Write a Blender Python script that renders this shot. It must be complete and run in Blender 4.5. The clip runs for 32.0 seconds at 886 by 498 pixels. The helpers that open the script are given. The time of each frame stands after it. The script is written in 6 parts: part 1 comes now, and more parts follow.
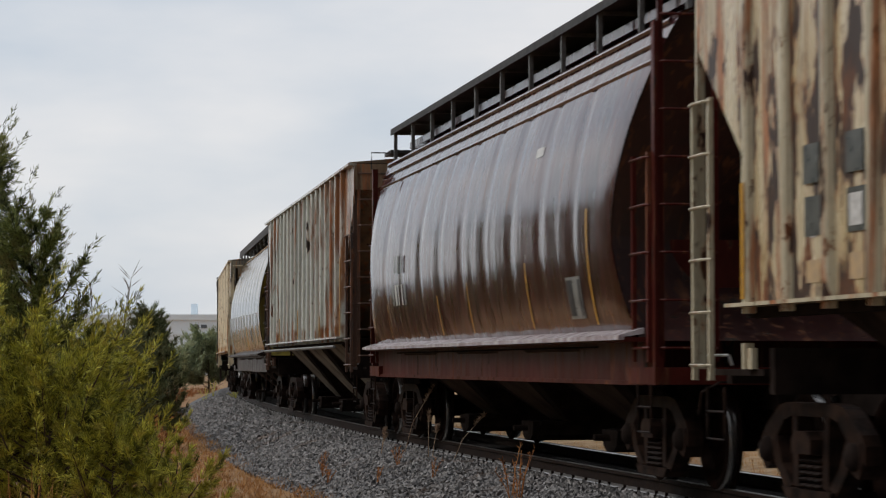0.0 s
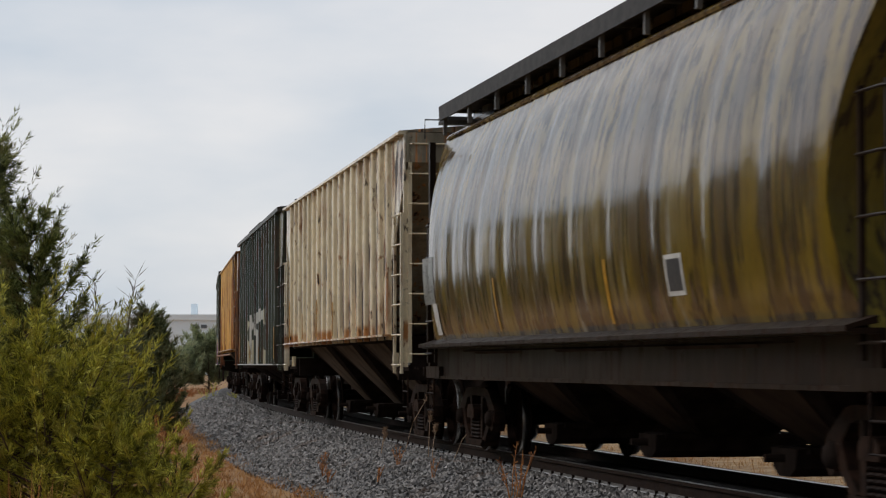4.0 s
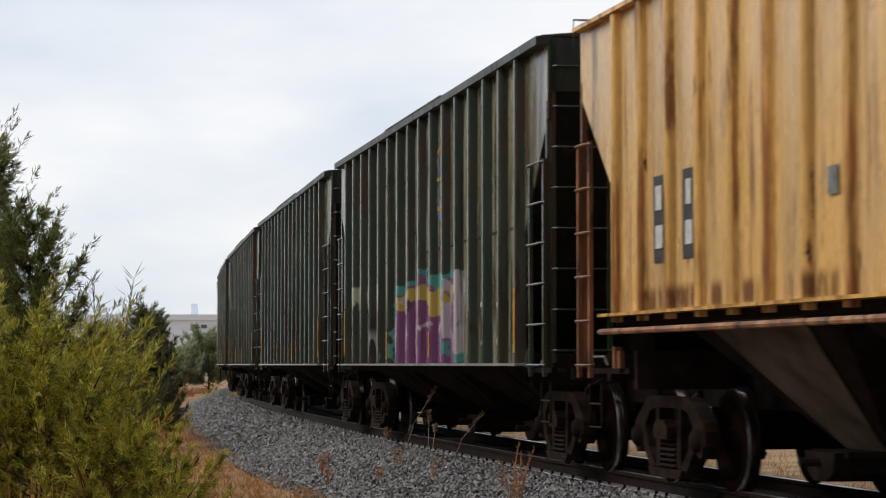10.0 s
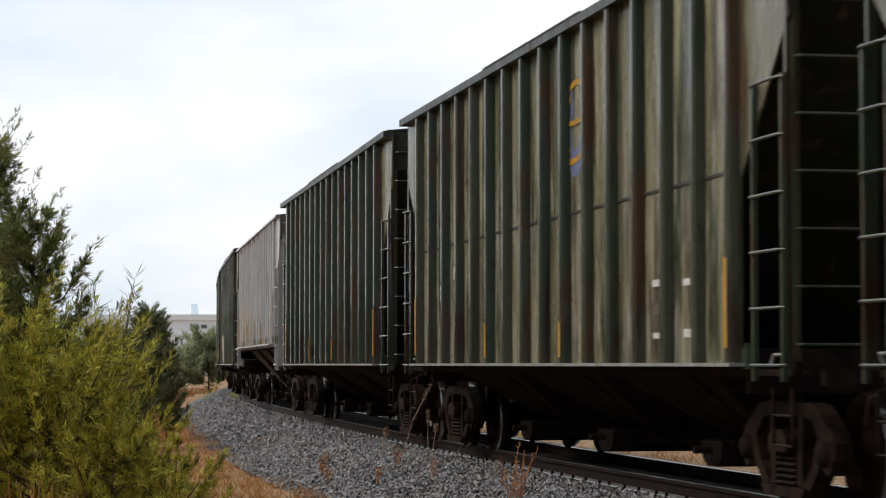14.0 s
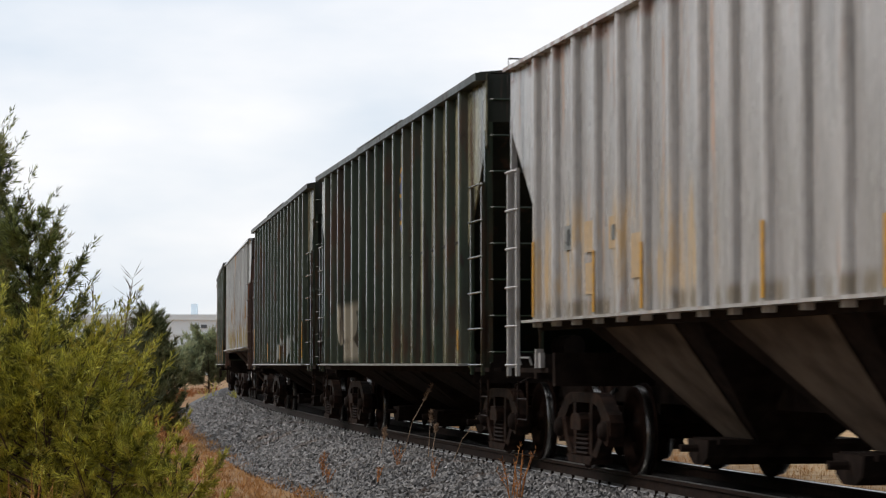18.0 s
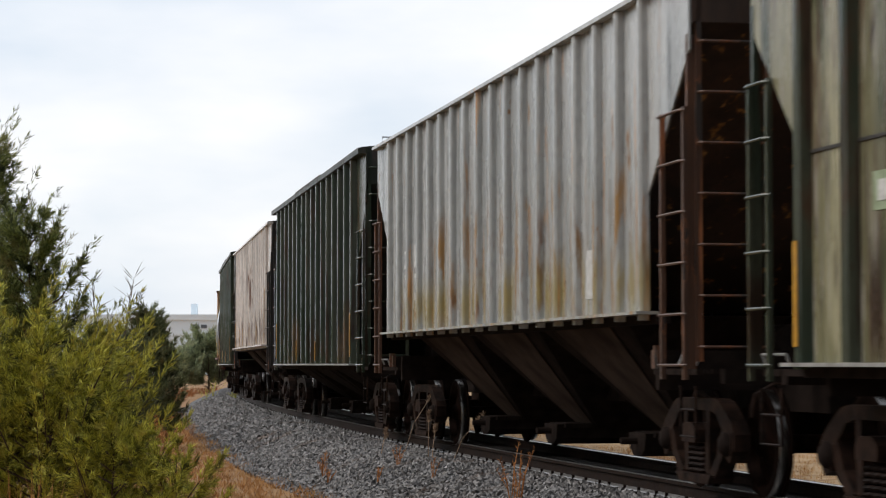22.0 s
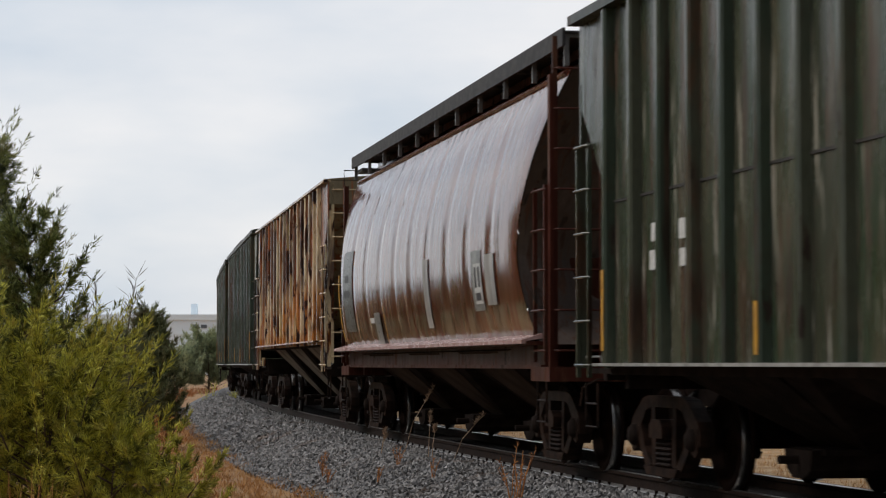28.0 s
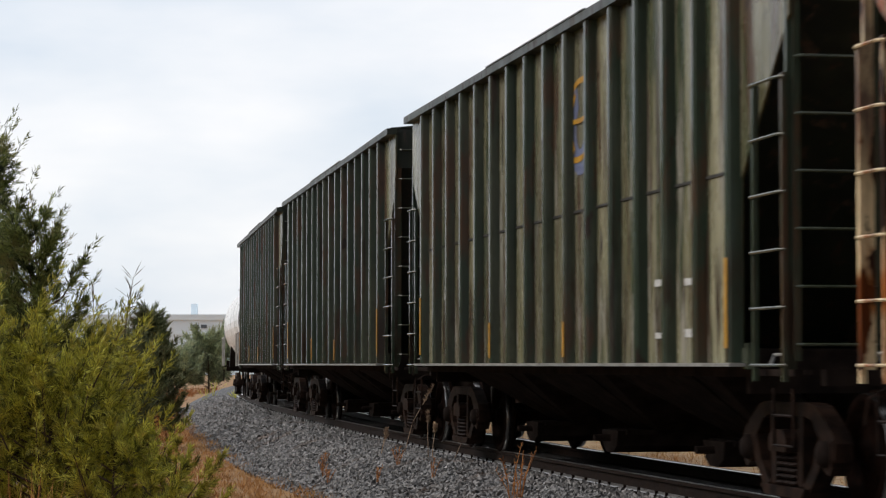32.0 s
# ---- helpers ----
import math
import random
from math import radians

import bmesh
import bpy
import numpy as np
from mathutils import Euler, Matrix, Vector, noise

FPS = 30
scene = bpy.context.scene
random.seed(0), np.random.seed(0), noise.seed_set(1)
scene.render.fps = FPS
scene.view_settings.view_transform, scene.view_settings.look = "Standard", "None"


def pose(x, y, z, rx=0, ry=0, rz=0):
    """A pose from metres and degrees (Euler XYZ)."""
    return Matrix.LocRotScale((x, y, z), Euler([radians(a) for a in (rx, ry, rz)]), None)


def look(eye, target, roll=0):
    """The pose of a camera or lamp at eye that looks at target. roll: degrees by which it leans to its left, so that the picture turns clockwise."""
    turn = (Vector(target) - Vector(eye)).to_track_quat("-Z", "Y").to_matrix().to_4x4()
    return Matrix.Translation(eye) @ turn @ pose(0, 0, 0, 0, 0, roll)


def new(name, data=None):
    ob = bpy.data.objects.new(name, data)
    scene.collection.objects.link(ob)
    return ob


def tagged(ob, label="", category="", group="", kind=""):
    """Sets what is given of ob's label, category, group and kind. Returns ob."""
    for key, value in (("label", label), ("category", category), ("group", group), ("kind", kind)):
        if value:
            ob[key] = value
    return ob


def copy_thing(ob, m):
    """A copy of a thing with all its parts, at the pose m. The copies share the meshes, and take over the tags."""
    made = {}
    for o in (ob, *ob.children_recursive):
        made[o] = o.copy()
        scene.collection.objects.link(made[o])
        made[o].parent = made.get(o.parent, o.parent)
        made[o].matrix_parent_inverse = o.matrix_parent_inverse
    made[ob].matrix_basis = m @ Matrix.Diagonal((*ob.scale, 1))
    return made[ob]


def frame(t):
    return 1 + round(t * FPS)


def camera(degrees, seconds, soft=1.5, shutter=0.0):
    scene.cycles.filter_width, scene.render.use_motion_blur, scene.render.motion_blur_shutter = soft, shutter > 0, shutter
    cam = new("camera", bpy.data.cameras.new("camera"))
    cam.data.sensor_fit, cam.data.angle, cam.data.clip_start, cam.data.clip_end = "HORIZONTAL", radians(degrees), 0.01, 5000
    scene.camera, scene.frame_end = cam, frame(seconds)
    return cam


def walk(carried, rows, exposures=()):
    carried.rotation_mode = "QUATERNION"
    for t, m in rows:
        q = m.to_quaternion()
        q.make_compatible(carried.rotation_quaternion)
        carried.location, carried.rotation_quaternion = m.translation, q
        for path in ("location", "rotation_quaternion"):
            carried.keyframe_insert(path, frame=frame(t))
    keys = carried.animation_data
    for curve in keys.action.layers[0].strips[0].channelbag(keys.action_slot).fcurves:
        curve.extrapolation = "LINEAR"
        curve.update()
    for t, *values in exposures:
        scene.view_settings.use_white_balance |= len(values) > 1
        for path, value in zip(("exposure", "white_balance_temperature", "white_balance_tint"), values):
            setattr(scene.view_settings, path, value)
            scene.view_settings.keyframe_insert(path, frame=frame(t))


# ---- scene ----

# ------------------------------------------------------------------ camera
EYE_Z = 1.126
cam = camera(21.47, 32.0, soft=1.15, shutter=0.25)
walk(cam, [(0.0, pose(0, 0, EYE_Z, 92.829, 0, 0)), (32.0, pose(0, 0, EYE_Z, 92.829, 0, 0))],
     exposures=[(0.0, -0.03, 6580, 13), (6.0, -0.01, 6580, 13), (7.0, 0.25, 6580, 13), (9.0, 0.23, 6580, 13), (11.0, 0.33, 6580, 13), (13.0, 0.42, 6580, 13), (14.5, 0.42, 6580, 13), (17.0, 0.34, 6580, 13), (18.0, 0.34, 6580, 13), (19.0, 0.39, 6580, 13), (24.0, 0.36, 6580, 13), (26.0, 0.30, 6580, 13), (29.0, 0.06, 6580, 13), (30.0, 0.22, 6580, 13), (32.0, 0.32, 6580, 13)])

# ------------------------------------------------------------------ sky and sun (overcast)
world = bpy.data.worlds.new("overcast_sky")
scene.world = world
world.use_nodes = True
wn, wl = world.node_tree.nodes, world.node_tree.links
wn.clear()
w_out, w_bg = wn.new("ShaderNodeOutputWorld"), wn.new("ShaderNodeBackground")
w_sky, w_co = wn.new("ShaderNodeTexSky"), wn.new("ShaderNodeTexCoord")
w_sky.sky_type, w_sky.sun_disc = "NISHITA", False
w_sky.sun_elevation, w_sky.sun_rotation = radians(43), radians(-85)
w_dim = wn.new("ShaderNodeVectorMath")
w_dim.operation = "SCALE"
w_dim.inputs["Scale"].default_value = 0.10
w_map, w_noise, w_ramp, w_mix = (wn.new("ShaderNodeMapping"), wn.new("ShaderNodeTexNoise"), wn.new("ShaderNodeValToRGB"), wn.new("ShaderNodeMix"))
w_map.inputs["Scale"].default_value = (3.0, 3.0, 9.0)
w_noise.inputs["Scale"].default_value, w_noise.inputs["Detail"].default_value = 1.6, 5.0
w_ramp.color_ramp.elements[0].position, w_ramp.color_ramp.elements[1].position = 0.36, 0.62
w_ramp.color_ramp.elements[0].color, w_ramp.color_ramp.elements[1].color = (0.59, 0.67, 0.745, 1), (0.82, 0.84, 0.85, 1)
w_mix.data_type = "RGBA"
w_mix.inputs[0].default_value = 0.88
wl.new(w_co.outputs["Generated"], w_map.inputs["Vector"])
wl.new(w_map.outputs["Vector"], w_noise.inputs["Vector"])
wl.new(w_noise.outputs["Fac"], w_ramp.inputs["Fac"])
wl.new(w_sky.outputs["Color"], w_dim.inputs[0])
wl.new(w_dim.outputs["Vector"], w_mix.inputs[6])
wl.new(w_ramp.outputs["Color"], w_mix.inputs[7])
wl.new(w_bg.outputs["Background"], w_out.inputs["Surface"])
w_bg.inputs["Strength"].default_value = 1.0
# the cloud is thinner and brighter towards the hidden sun, heavier on the other side
w_dot, w_side = wn.new("ShaderNodeVectorMath"), wn.new("ShaderNodeMapRange")
w_dot.operation = "DOT_PRODUCT"
w_dot.inputs[1].default_value = (-0.62, 0.62, 0.48)
w_side.interpolation_type = "SMOOTHSTEP"
w_side.inputs["From Min"].default_value, w_side.inputs["From Max"].default_value = -0.55, 0.40
w_side.inputs["To Min"].default_value, w_side.inputs["To Max"].default_value = 0.34, 1.0
w_scale = wn.new("ShaderNodeVectorMath")
w_scale.operation = "SCALE"
wl.new(w_co.outputs["Generated"], w_dot.inputs[0])
wl.new(w_dot.outputs["Value"], w_side.inputs["Value"])
wl.new(w_mix.outputs[2], w_scale.inputs[0])
wl.new(w_side.outputs["Result"], w_scale.inputs["Scale"])
wl.new(w_scale.outputs["Vector"], w_bg.inputs["Color"])

sun = new("sun", bpy.data.lights.new("sun", "SUN"))
sun.data.energy, sun.data.angle, sun.data.color = 1.5, radians(35), (1.0, 0.96, 0.9)
sun.matrix_world = look((-25, 22, 24), (0, 20, 0))


# ------------------------------------------------------------------ the track's line
R, TH, XT = 657.3, 0.2108, 5.117
CX, CY = XT + R * math.cos(TH), 12.0 + R * math.sin(TH)
# from EASE metres on the curve is flatter
EASE, R_FAR = 40.0, 900.0
TURN = -TH + EASE / R
FX, FY = CX + (R_FAR - R) * math.cos(TURN), CY - (R_FAR - R) * math.sin(TURN)


def bearing(s):
    """The track's bearing from the y axis, s metres along."""
    return -TH + s / R if s < EASE else TURN + (s - EASE) / R_FAR


def on_track(s, off=0.0, z=0.0):
    """A point s metres along the track (away from the camera), off metres to the camera's side."""
    a = bearing(s)
    if s < EASE:
        return Vector((CX - (R + off) * math.cos(a), CY + (R + off) * math.sin(a), z))
    return Vector((FX - (R_FAR + off) * math.cos(a), FY + (R_FAR + off) * math.sin(a), z))


def track_pose(s, off=0.0, z=0.0):
    q = on_track(s, off, z)
    return pose(q.x, q.y, q.z, 0, 0, 90 - math.degrees(bearing(s)))


def rolled(t):
    """How far the train has rolled by t seconds."""
    return 10.301 * (t - 8) + 0.5 * 0.0138 * (t - 8) ** 2


# ------------------------------------------------------------------ materials
class Nodes:
    """A node material under construction."""

    def __init__(self, name):
        self.mat = bpy.data.materials.new(name)
        self.mat.use_nodes = True
        self.n, self.l = self.mat.node_tree.nodes, self.mat.node_tree.links
        self.bsdf = self.n["Principled BSDF"]
        self.coord = self.n.new("ShaderNodeTexCoord").outputs["Object"]
        self.split = None

    def noise(self, scale, stretch=(1, 1, 1), at=(0, 0, 0), detail=4.0, rough=0.55):
        m, x = self.n.new("ShaderNodeMapping"), self.n.new("ShaderNodeTexNoise")
        m.inputs["Scale"].default_value, m.inputs["Location"].default_value = stretch, at
        x.inputs["Scale"].default_value, x.inputs["Detail"].default_value, x.inputs["Roughness"].default_value = scale, detail, rough
        self.l.new(self.coord, m.inputs["Vector"])
        self.l.new(m.outputs["Vector"], x.inputs["Vector"])
        return x.outputs["Fac"]

    def voronoi(self, scale, out="Color"):
        x = self.n.new("ShaderNodeTexVoronoi")
        x.inputs["Scale"].default_value = scale
        self.l.new(self.coord, x.inputs["Vector"])
        return x.outputs[out]

    def band(self, value, lo, hi):
        x = self.n.new("ShaderNodeMapRange")
        x.interpolation_type = "SMOOTHSTEP"
        x.inputs["From Min"].default_value, x.inputs["From Max"].default_value = lo, hi
        self.l.new(value, x.inputs["Value"])
        return x.outputs["Result"]

    def calc(self, op, a, b=0.0, c=0.0):
        x = self.n.new("ShaderNodeMath")
        x.operation = op
        for k, v in enumerate((a, b, c) if op == "MULTIPLY_ADD" else (a, b)):
            if isinstance(v, (int, float)):
                x.inputs[k].default_value = v
            else:
                self.l.new(v, x.inputs[k])
        return x.outputs[0]

    def axes(self):
        if self.split is None:
            self.split = self.n.new("ShaderNodeSeparateXYZ")
            self.l.new(self.coord, self.split.inputs[0])
        return self.split.outputs

    def mix(self, fac, a, b):
        x = self.n.new("ShaderNodeMix")
        x.data_type = "RGBA"
        for k, v in ((0, fac), (6, a), (7, b)):
            if isinstance(v, (int, float)):
                x.inputs[k].default_value = v
            elif isinstance(v, tuple):
                x.inputs[k].default_value = (*v, 1)
            else:
                self.l.new(v, x.inputs[k])
        return x.outputs[2]

    def chance(self):
        return self.n.new("ShaderNodeObjectInfo").outputs["Random"]

    def island(self):
        return self.n.new("ShaderNodeNewGeometry").outputs["Random Per Island"]

    def done(self, color, rough, bump=None, depth=0.01, metal=0.0, spec=0.5):
        b = self.bsdf
        for key, v in (("Base Color", color), ("Roughness", rough), ("Metallic", metal), ("Specular IOR Level", spec)):
            if isinstance(v, tuple):
                b.inputs[key].default_value = (*v, 1)
            elif isinstance(v, (int, float)):
                b.inputs[key].default_value = v
            else:
                self.l.new(v, b.inputs[key])
        if bump is not None:
            x = self.n.new("ShaderNodeBump")
            x.inputs["Strength"].default_value, x.inputs["Distance"].default_value = 0.6, depth
            self.l.new(bump, x.inputs["Height"])
            self.l.new(x.outputs["Normal"], b.inputs["Normal"])
        return self.mat


def box_mask(n, x0, x1, z0, z1, soft=0.02, wobble_x=None, wobble_z=None):
    """1 inside a rectangle of the car's side, 0 outside; a wobble makes its outline drift as if sprayed by hand."""
    ax = list(n.axes())
    if wobble_x is not None:
        ax[0] = n.calc("ADD", ax[0], n.calc("MULTIPLY_ADD", wobble_x, 0.5, -0.25))
        ax[2] = n.calc("ADD", ax[2], n.calc("MULTIPLY_ADD", wobble_z, 0.5, -0.25))
    m = n.calc("MULTIPLY", n.band(ax[2], z0 - soft, z0 + soft), n.band(ax[2], z1 + soft, z1 - soft))
    # a range past the wagon's ends needs no limit along x
    if x0 > -9:
        m = n.calc("MULTIPLY", m, n.band(ax[0], x0 - soft, x0 + soft))
    if x1 < 9:
        m = n.calc("MULTIPLY", m, n.band(ax[0], x1 + soft, x1 - soft))
    return m


def level(share):
    """The height above which a cloud noise covers that share of a surface."""
    share = min(0.98, max(0.004, share))
    return 0.5 - 0.078 * math.log(share / (1 - share)) / 1.702


def paint(name, base, alt, rust=(0.12, 0.045, 0.018), faded=0.5, streaks=0.1, chips=0.0, rough=0.34, seed=0.0, chip_color=(0.03, 0.022, 0.018), tags=(), grime=0.4, coat=0.0, lean=(0.0, 0.0), welds=None, patchy=0.0, spec=0.5, pits=0.0):
    """Weathered car paint: fading in patches, rust running down in streaks, flaked spots, and sprayed areas. Shares are of the surface."""
    n = Nodes(name)
    at = (seed * 7.3, seed * 3.1, seed * 5.7)
    color = n.mix(n.band(n.noise(1.1, (1.5, 1, 0.3), at, 5), level(faded) - 0.06, level(faded) + 0.06), base, alt)
    color = n.mix(n.calc("MULTIPLY", n.band(n.noise(2.2, (3.2, 3.2, 0.22), (at[2], at[0], 0), 6, 0.65), 0.46, 0.70), grime), color, tuple(0.25 * c + 0.008 for c in base))
    color = n.mix(n.calc("MULTIPLY", n.band(n.noise(24, (1, 1, 0.4), at, 6), 0.45, 0.7), 0.3), color, tuple(0.45 * c for c in alt))
    if welds:
        # panels fade unequally; dirt and painted post shade darken the edges along the posts
        first, gap, wide = welds
        cell = n.calc("MULTIPLY_ADD", n.axes()[0], 1.0 / gap, -first / gap)
        pick = n.calc("FRACT", n.calc("MULTIPLY", n.calc("SINE", n.calc("MULTIPLY", n.calc("FLOOR", cell), 12.99 + seed)), 437.5))
        color = n.mix(n.calc("MULTIPLY", pick, patchy), color, tuple(0.42 * c for c in alt))
        near = n.calc("MULTIPLY", n.calc("ABSOLUTE", n.calc("SUBTRACT", n.calc("FRACT", n.calc("ADD", cell, 0.5)), 0.5)), gap)
        edge = n.calc("MULTIPLY", n.band(near, wide + 0.10, wide + 0.01), n.band(n.noise(2.0, (3, 1, 0.5), at, 5), 0.36, 0.60))
        color = n.mix(n.calc("MULTIPLY", edge, 0.8), color, tuple(0.16 * c + 0.006 for c in base))
    for x0, x1, z0, z1, col, scale, fill in tags:
        if fill == 1:
            m = box_mask(n, x0, x1, z0, z1, 0.015, n.noise(3.0, (1, 1, 1), (x0, 0, z1), 2.0), n.noise(2.4, (1, 1, 1), (z0, 0, x1), 2.0))
        elif fill == 2:
            ax, wob = n.axes(), n.calc("MULTIPLY_ADD", n.noise(2.6, (1, 1, 1), (x0, 0, z0), 3.0), 0.9, -0.45)
            dx = n.calc("MULTIPLY_ADD", ax[0], 2 / (x1 - x0), -(x0 + x1) / (x1 - x0))
            dz = n.calc("MULTIPLY_ADD", ax[2], 2 / (z1 - z0), -(z0 + z1) / (z1 - z0))
            m = n.band(n.calc("ADD", n.calc("ADD", n.calc("MULTIPLY", dx, dx), n.calc("MULTIPLY", dz, dz)), wob), 1.06, 0.94)
        elif fill > 0:
            m = box_mask(n, x0, x1, z0, z1, 0.10 if z1 - z0 > 0.4 else 0.03)
            m = n.calc("MULTIPLY", m, n.band(n.noise(scale, (2.6, 1, 0.5), (x0, 0, z0), 2.5), level(fill) - 0.015, level(fill) + 0.015))
        else:
            m = n.calc("MULTIPLY", box_mask(n, x0, x1, z0, z1, 0.3 if z1 - z0 > 0.5 else 0.06), n.band(n.noise(scale, (3.0, 1, 0.3), (x0, 0, z0), 7.0, 0.65), level(-fill) - 0.05, level(-fill) + 0.07))
        color = n.mix(n.calc("MULTIPLY", m, 0.92), color, col)
    run = n.noise(2.4, (3.0, 3.0, 0.14), at, 6, 0.62)
    runs = n.band(run, level(streaks) - 0.03, level(streaks) + 0.05)
    flake = n.noise(2.3, (1.9, 1.9, 0.55), (at[1], at[2], at[0]), 6, 0.6)
    if lean != (0.0, 0.0):
        ax = n.axes()
        flake = n.calc("ADD", flake, n.calc("ADD", n.calc("MULTIPLY", ax[0], -lean[0] / 7.0), n.calc("MULTIPLY_ADD", ax[2], -lean[1] / 1.5, 2.0 * lean[1])))
    flakes = n.band(flake, level(chips) - 0.006, level(chips) + 0.006)
    halo = n.band(flake, level(chips) - 0.045, level(chips))
    tone = n.mix(n.band(n.noise(5, (1.5, 1.5, 0.4), at), 0.35, 0.65), rust, tuple(min(1.0, c * 2.6) for c in rust))
    color = n.mix(n.calc("MULTIPLY", n.calc("MAXIMUM", runs, n.calc("MULTIPLY", halo, 0.6 if chips > 0.01 else 0.0)), 0.85), color, tone)
    color = n.mix(flakes, color, n.mix(n.band(n.noise(4, (1, 1, 0.4), at), 0.5, 0.68), chip_color, rust))
    if pits:
        pit = n.band(n.noise(11, (1.0, 1.0, 0.42), (at[2], at[1], at[0]), 5, 0.7), level(pits) - 0.012, level(pits) + 0.012)
        color = n.mix(n.calc("MULTIPLY", pit, 0.8), color, n.mix(n.band(n.noise(3, (1, 1, 0.4), at), 0.42, 0.6), chip_color, rust))
    wear = n.calc("MULTIPLY_ADD", n.noise(5, (1, 1, 0.3), at), 0.3, rough - 0.15)
    wear = n.calc("ADD", wear, n.calc("MULTIPLY", n.calc("MAXIMUM", runs, flakes), 0.22))
    mat = n.done(color, wear, n.calc("ADD", n.noise(2.2, (1, 1, 0.6), at, 3), n.calc("MULTIPLY", flakes, -0.25)), 0.012, 0.0, spec)
    n.bsdf.inputs["Coat Weight"].default_value, n.bsdf.inputs["Coat Roughness"].default_value = coat, 0.07
    n.bsdf.inputs["Coat IOR"].default_value = 1.45
    if coat:
        dent = n.n.new("ShaderNodeBump")
        dent.inputs["Strength"].default_value, dent.inputs["Distance"].default_value = 0.3, 0.05
        n.l.new(n.noise(1.0, (1.9, 1, 0.28), at, 3), dent.inputs["Height"])
        n.l.new(dent.outputs["Normal"], n.bsdf.inputs["Coat Normal"])
        n.bsdf.inputs["Specular IOR Level"].default_value = 0.06
    return mat


def plain(name, a, b, rough, scale=6.0, metal=0.0, depth=0.004, spec=0.5):
    n = Nodes(name)
    f = n.noise(scale, detail=6)
    return n.done(n.mix(n.band(f, 0.3, 0.7), a, b), n.calc("MULTIPLY_ADD", n.noise(scale * 2.7), 0.25, rough - 0.12), f, depth, metal, spec)


# The near-black also holds the shade of the hopper bays' sloping faces.
M_UNDER = plain("grimy_shaded_underframe", (0.012, 0.009, 0.008), (0.026, 0.019, 0.016), 0.8, 4, spec=0.02)
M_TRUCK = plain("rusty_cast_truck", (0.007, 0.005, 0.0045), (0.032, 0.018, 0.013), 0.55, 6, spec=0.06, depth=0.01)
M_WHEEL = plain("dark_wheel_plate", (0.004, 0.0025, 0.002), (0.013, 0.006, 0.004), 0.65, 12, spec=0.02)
M_BOARD = plain("dark_roof_board", (0.015, 0.014, 0.014), (0.04, 0.036, 0.034), 0.6, 6, spec=0.3)
# Pale grey holds the sill edge's bright skylit line; also serves grab irons.
M_LIP = plain("worn_wet_lit_steel_edge", (0.20, 0.20, 0.19), (0.34, 0.34, 0.33), 0.3, 7)
M_YELLOW = plain("yellow_reflector_tape", (0.52, 0.27, 0.02), (0.34, 0.17, 0.02), 0.4, 9)
M_OCHRE = plain("faded_ochre_patch", (0.46, 0.32, 0.17), (0.36, 0.27, 0.17), 0.5, 9)
M_WHITE = plain("worn_white_stencil", (0.62, 0.62, 0.60), (0.42, 0.42, 0.40), 0.45, 12)
M_DARK = plain("dark_stencil_panel", (0.02, 0.022, 0.025), (0.05, 0.05, 0.05), 0.45, 12)
M_GREY = plain("grey_repaint_patch", (0.11, 0.115, 0.11), (0.24, 0.245, 0.23), 0.3, 5)
M_GREY_PALE = plain("pale_grey_repaint_patch", (0.24, 0.235, 0.22), (0.36, 0.35, 0.33), 0.35, 4)
M_PATCH = plain("dark_grey_repaint_patch", (0.045, 0.05, 0.046), (0.11, 0.115, 0.105), 0.3, 5)
M_BLUE = plain("faded_blue_emblem", (0.10, 0.12, 0.22), (0.16, 0.18, 0.28), 0.45, 9)
M_MINT = plain("faded_mint_repaint_patch", (0.30, 0.36, 0.24), (0.20, 0.25, 0.15), 0.45, 7)
# Sky sheen on the sloping sill ledges is put into these pale colours.
M_LEDGE_SHEEN = plain("wet_sheen_pale_sill_ledge", (0.34, 0.27, 0.28), (0.62, 0.58, 0.60), 0.22, 5)
M_LEDGE_PINK = plain("wet_sheen_pink_sill_ledge", (0.34, 0.19, 0.17), (0.50, 0.34, 0.32), 0.24, 5)
M_SEAM = plain("dark_weld_seam", (0.015, 0.014, 0.012), (0.03, 0.026, 0.022), 0.6, 9)
M_TREAD = plain("worn_wheel_tread", (0.18, 0.175, 0.17), (0.34, 0.33, 0.32), 0.28, 20, metal=1.0)
M_BLACK = plain("black_rubber_hose", (0.012, 0.012, 0.012), (0.03, 0.03, 0.03), 0.6, 20)
M_GALV = plain("weathered_galvanised_grating", (0.10, 0.10, 0.10), (0.2, 0.2, 0.19), 0.5, 6, metal=0.4)
M_RAIL = plain("rusty_rail_steel", (0.011, 0.007, 0.006), (0.024, 0.014, 0.010), 0.6, 8, spec=0.08)
M_RAILHEAD = plain("polished_rail_head", (0.30, 0.29, 0.28), (0.5, 0.5, 0.49), 0.3, 6, metal=0.9)
# Paler than the rail: the foot's sky sheen is put into the colour.
M_FOOT = plain("wet_worn_sheen_rail_foot", (0.09, 0.087, 0.085), (0.22, 0.215, 0.21), 0.3, 5)
M_TIE = plain("creosoted_timber", (0.010, 0.008, 0.006), (0.022, 0.017, 0.014), 0.75, 5, spec=0.2)
M_BARK = plain("cedar_bark", (0.06, 0.035, 0.022), (0.12, 0.08, 0.055), 0.85, 14, depth=0.01)


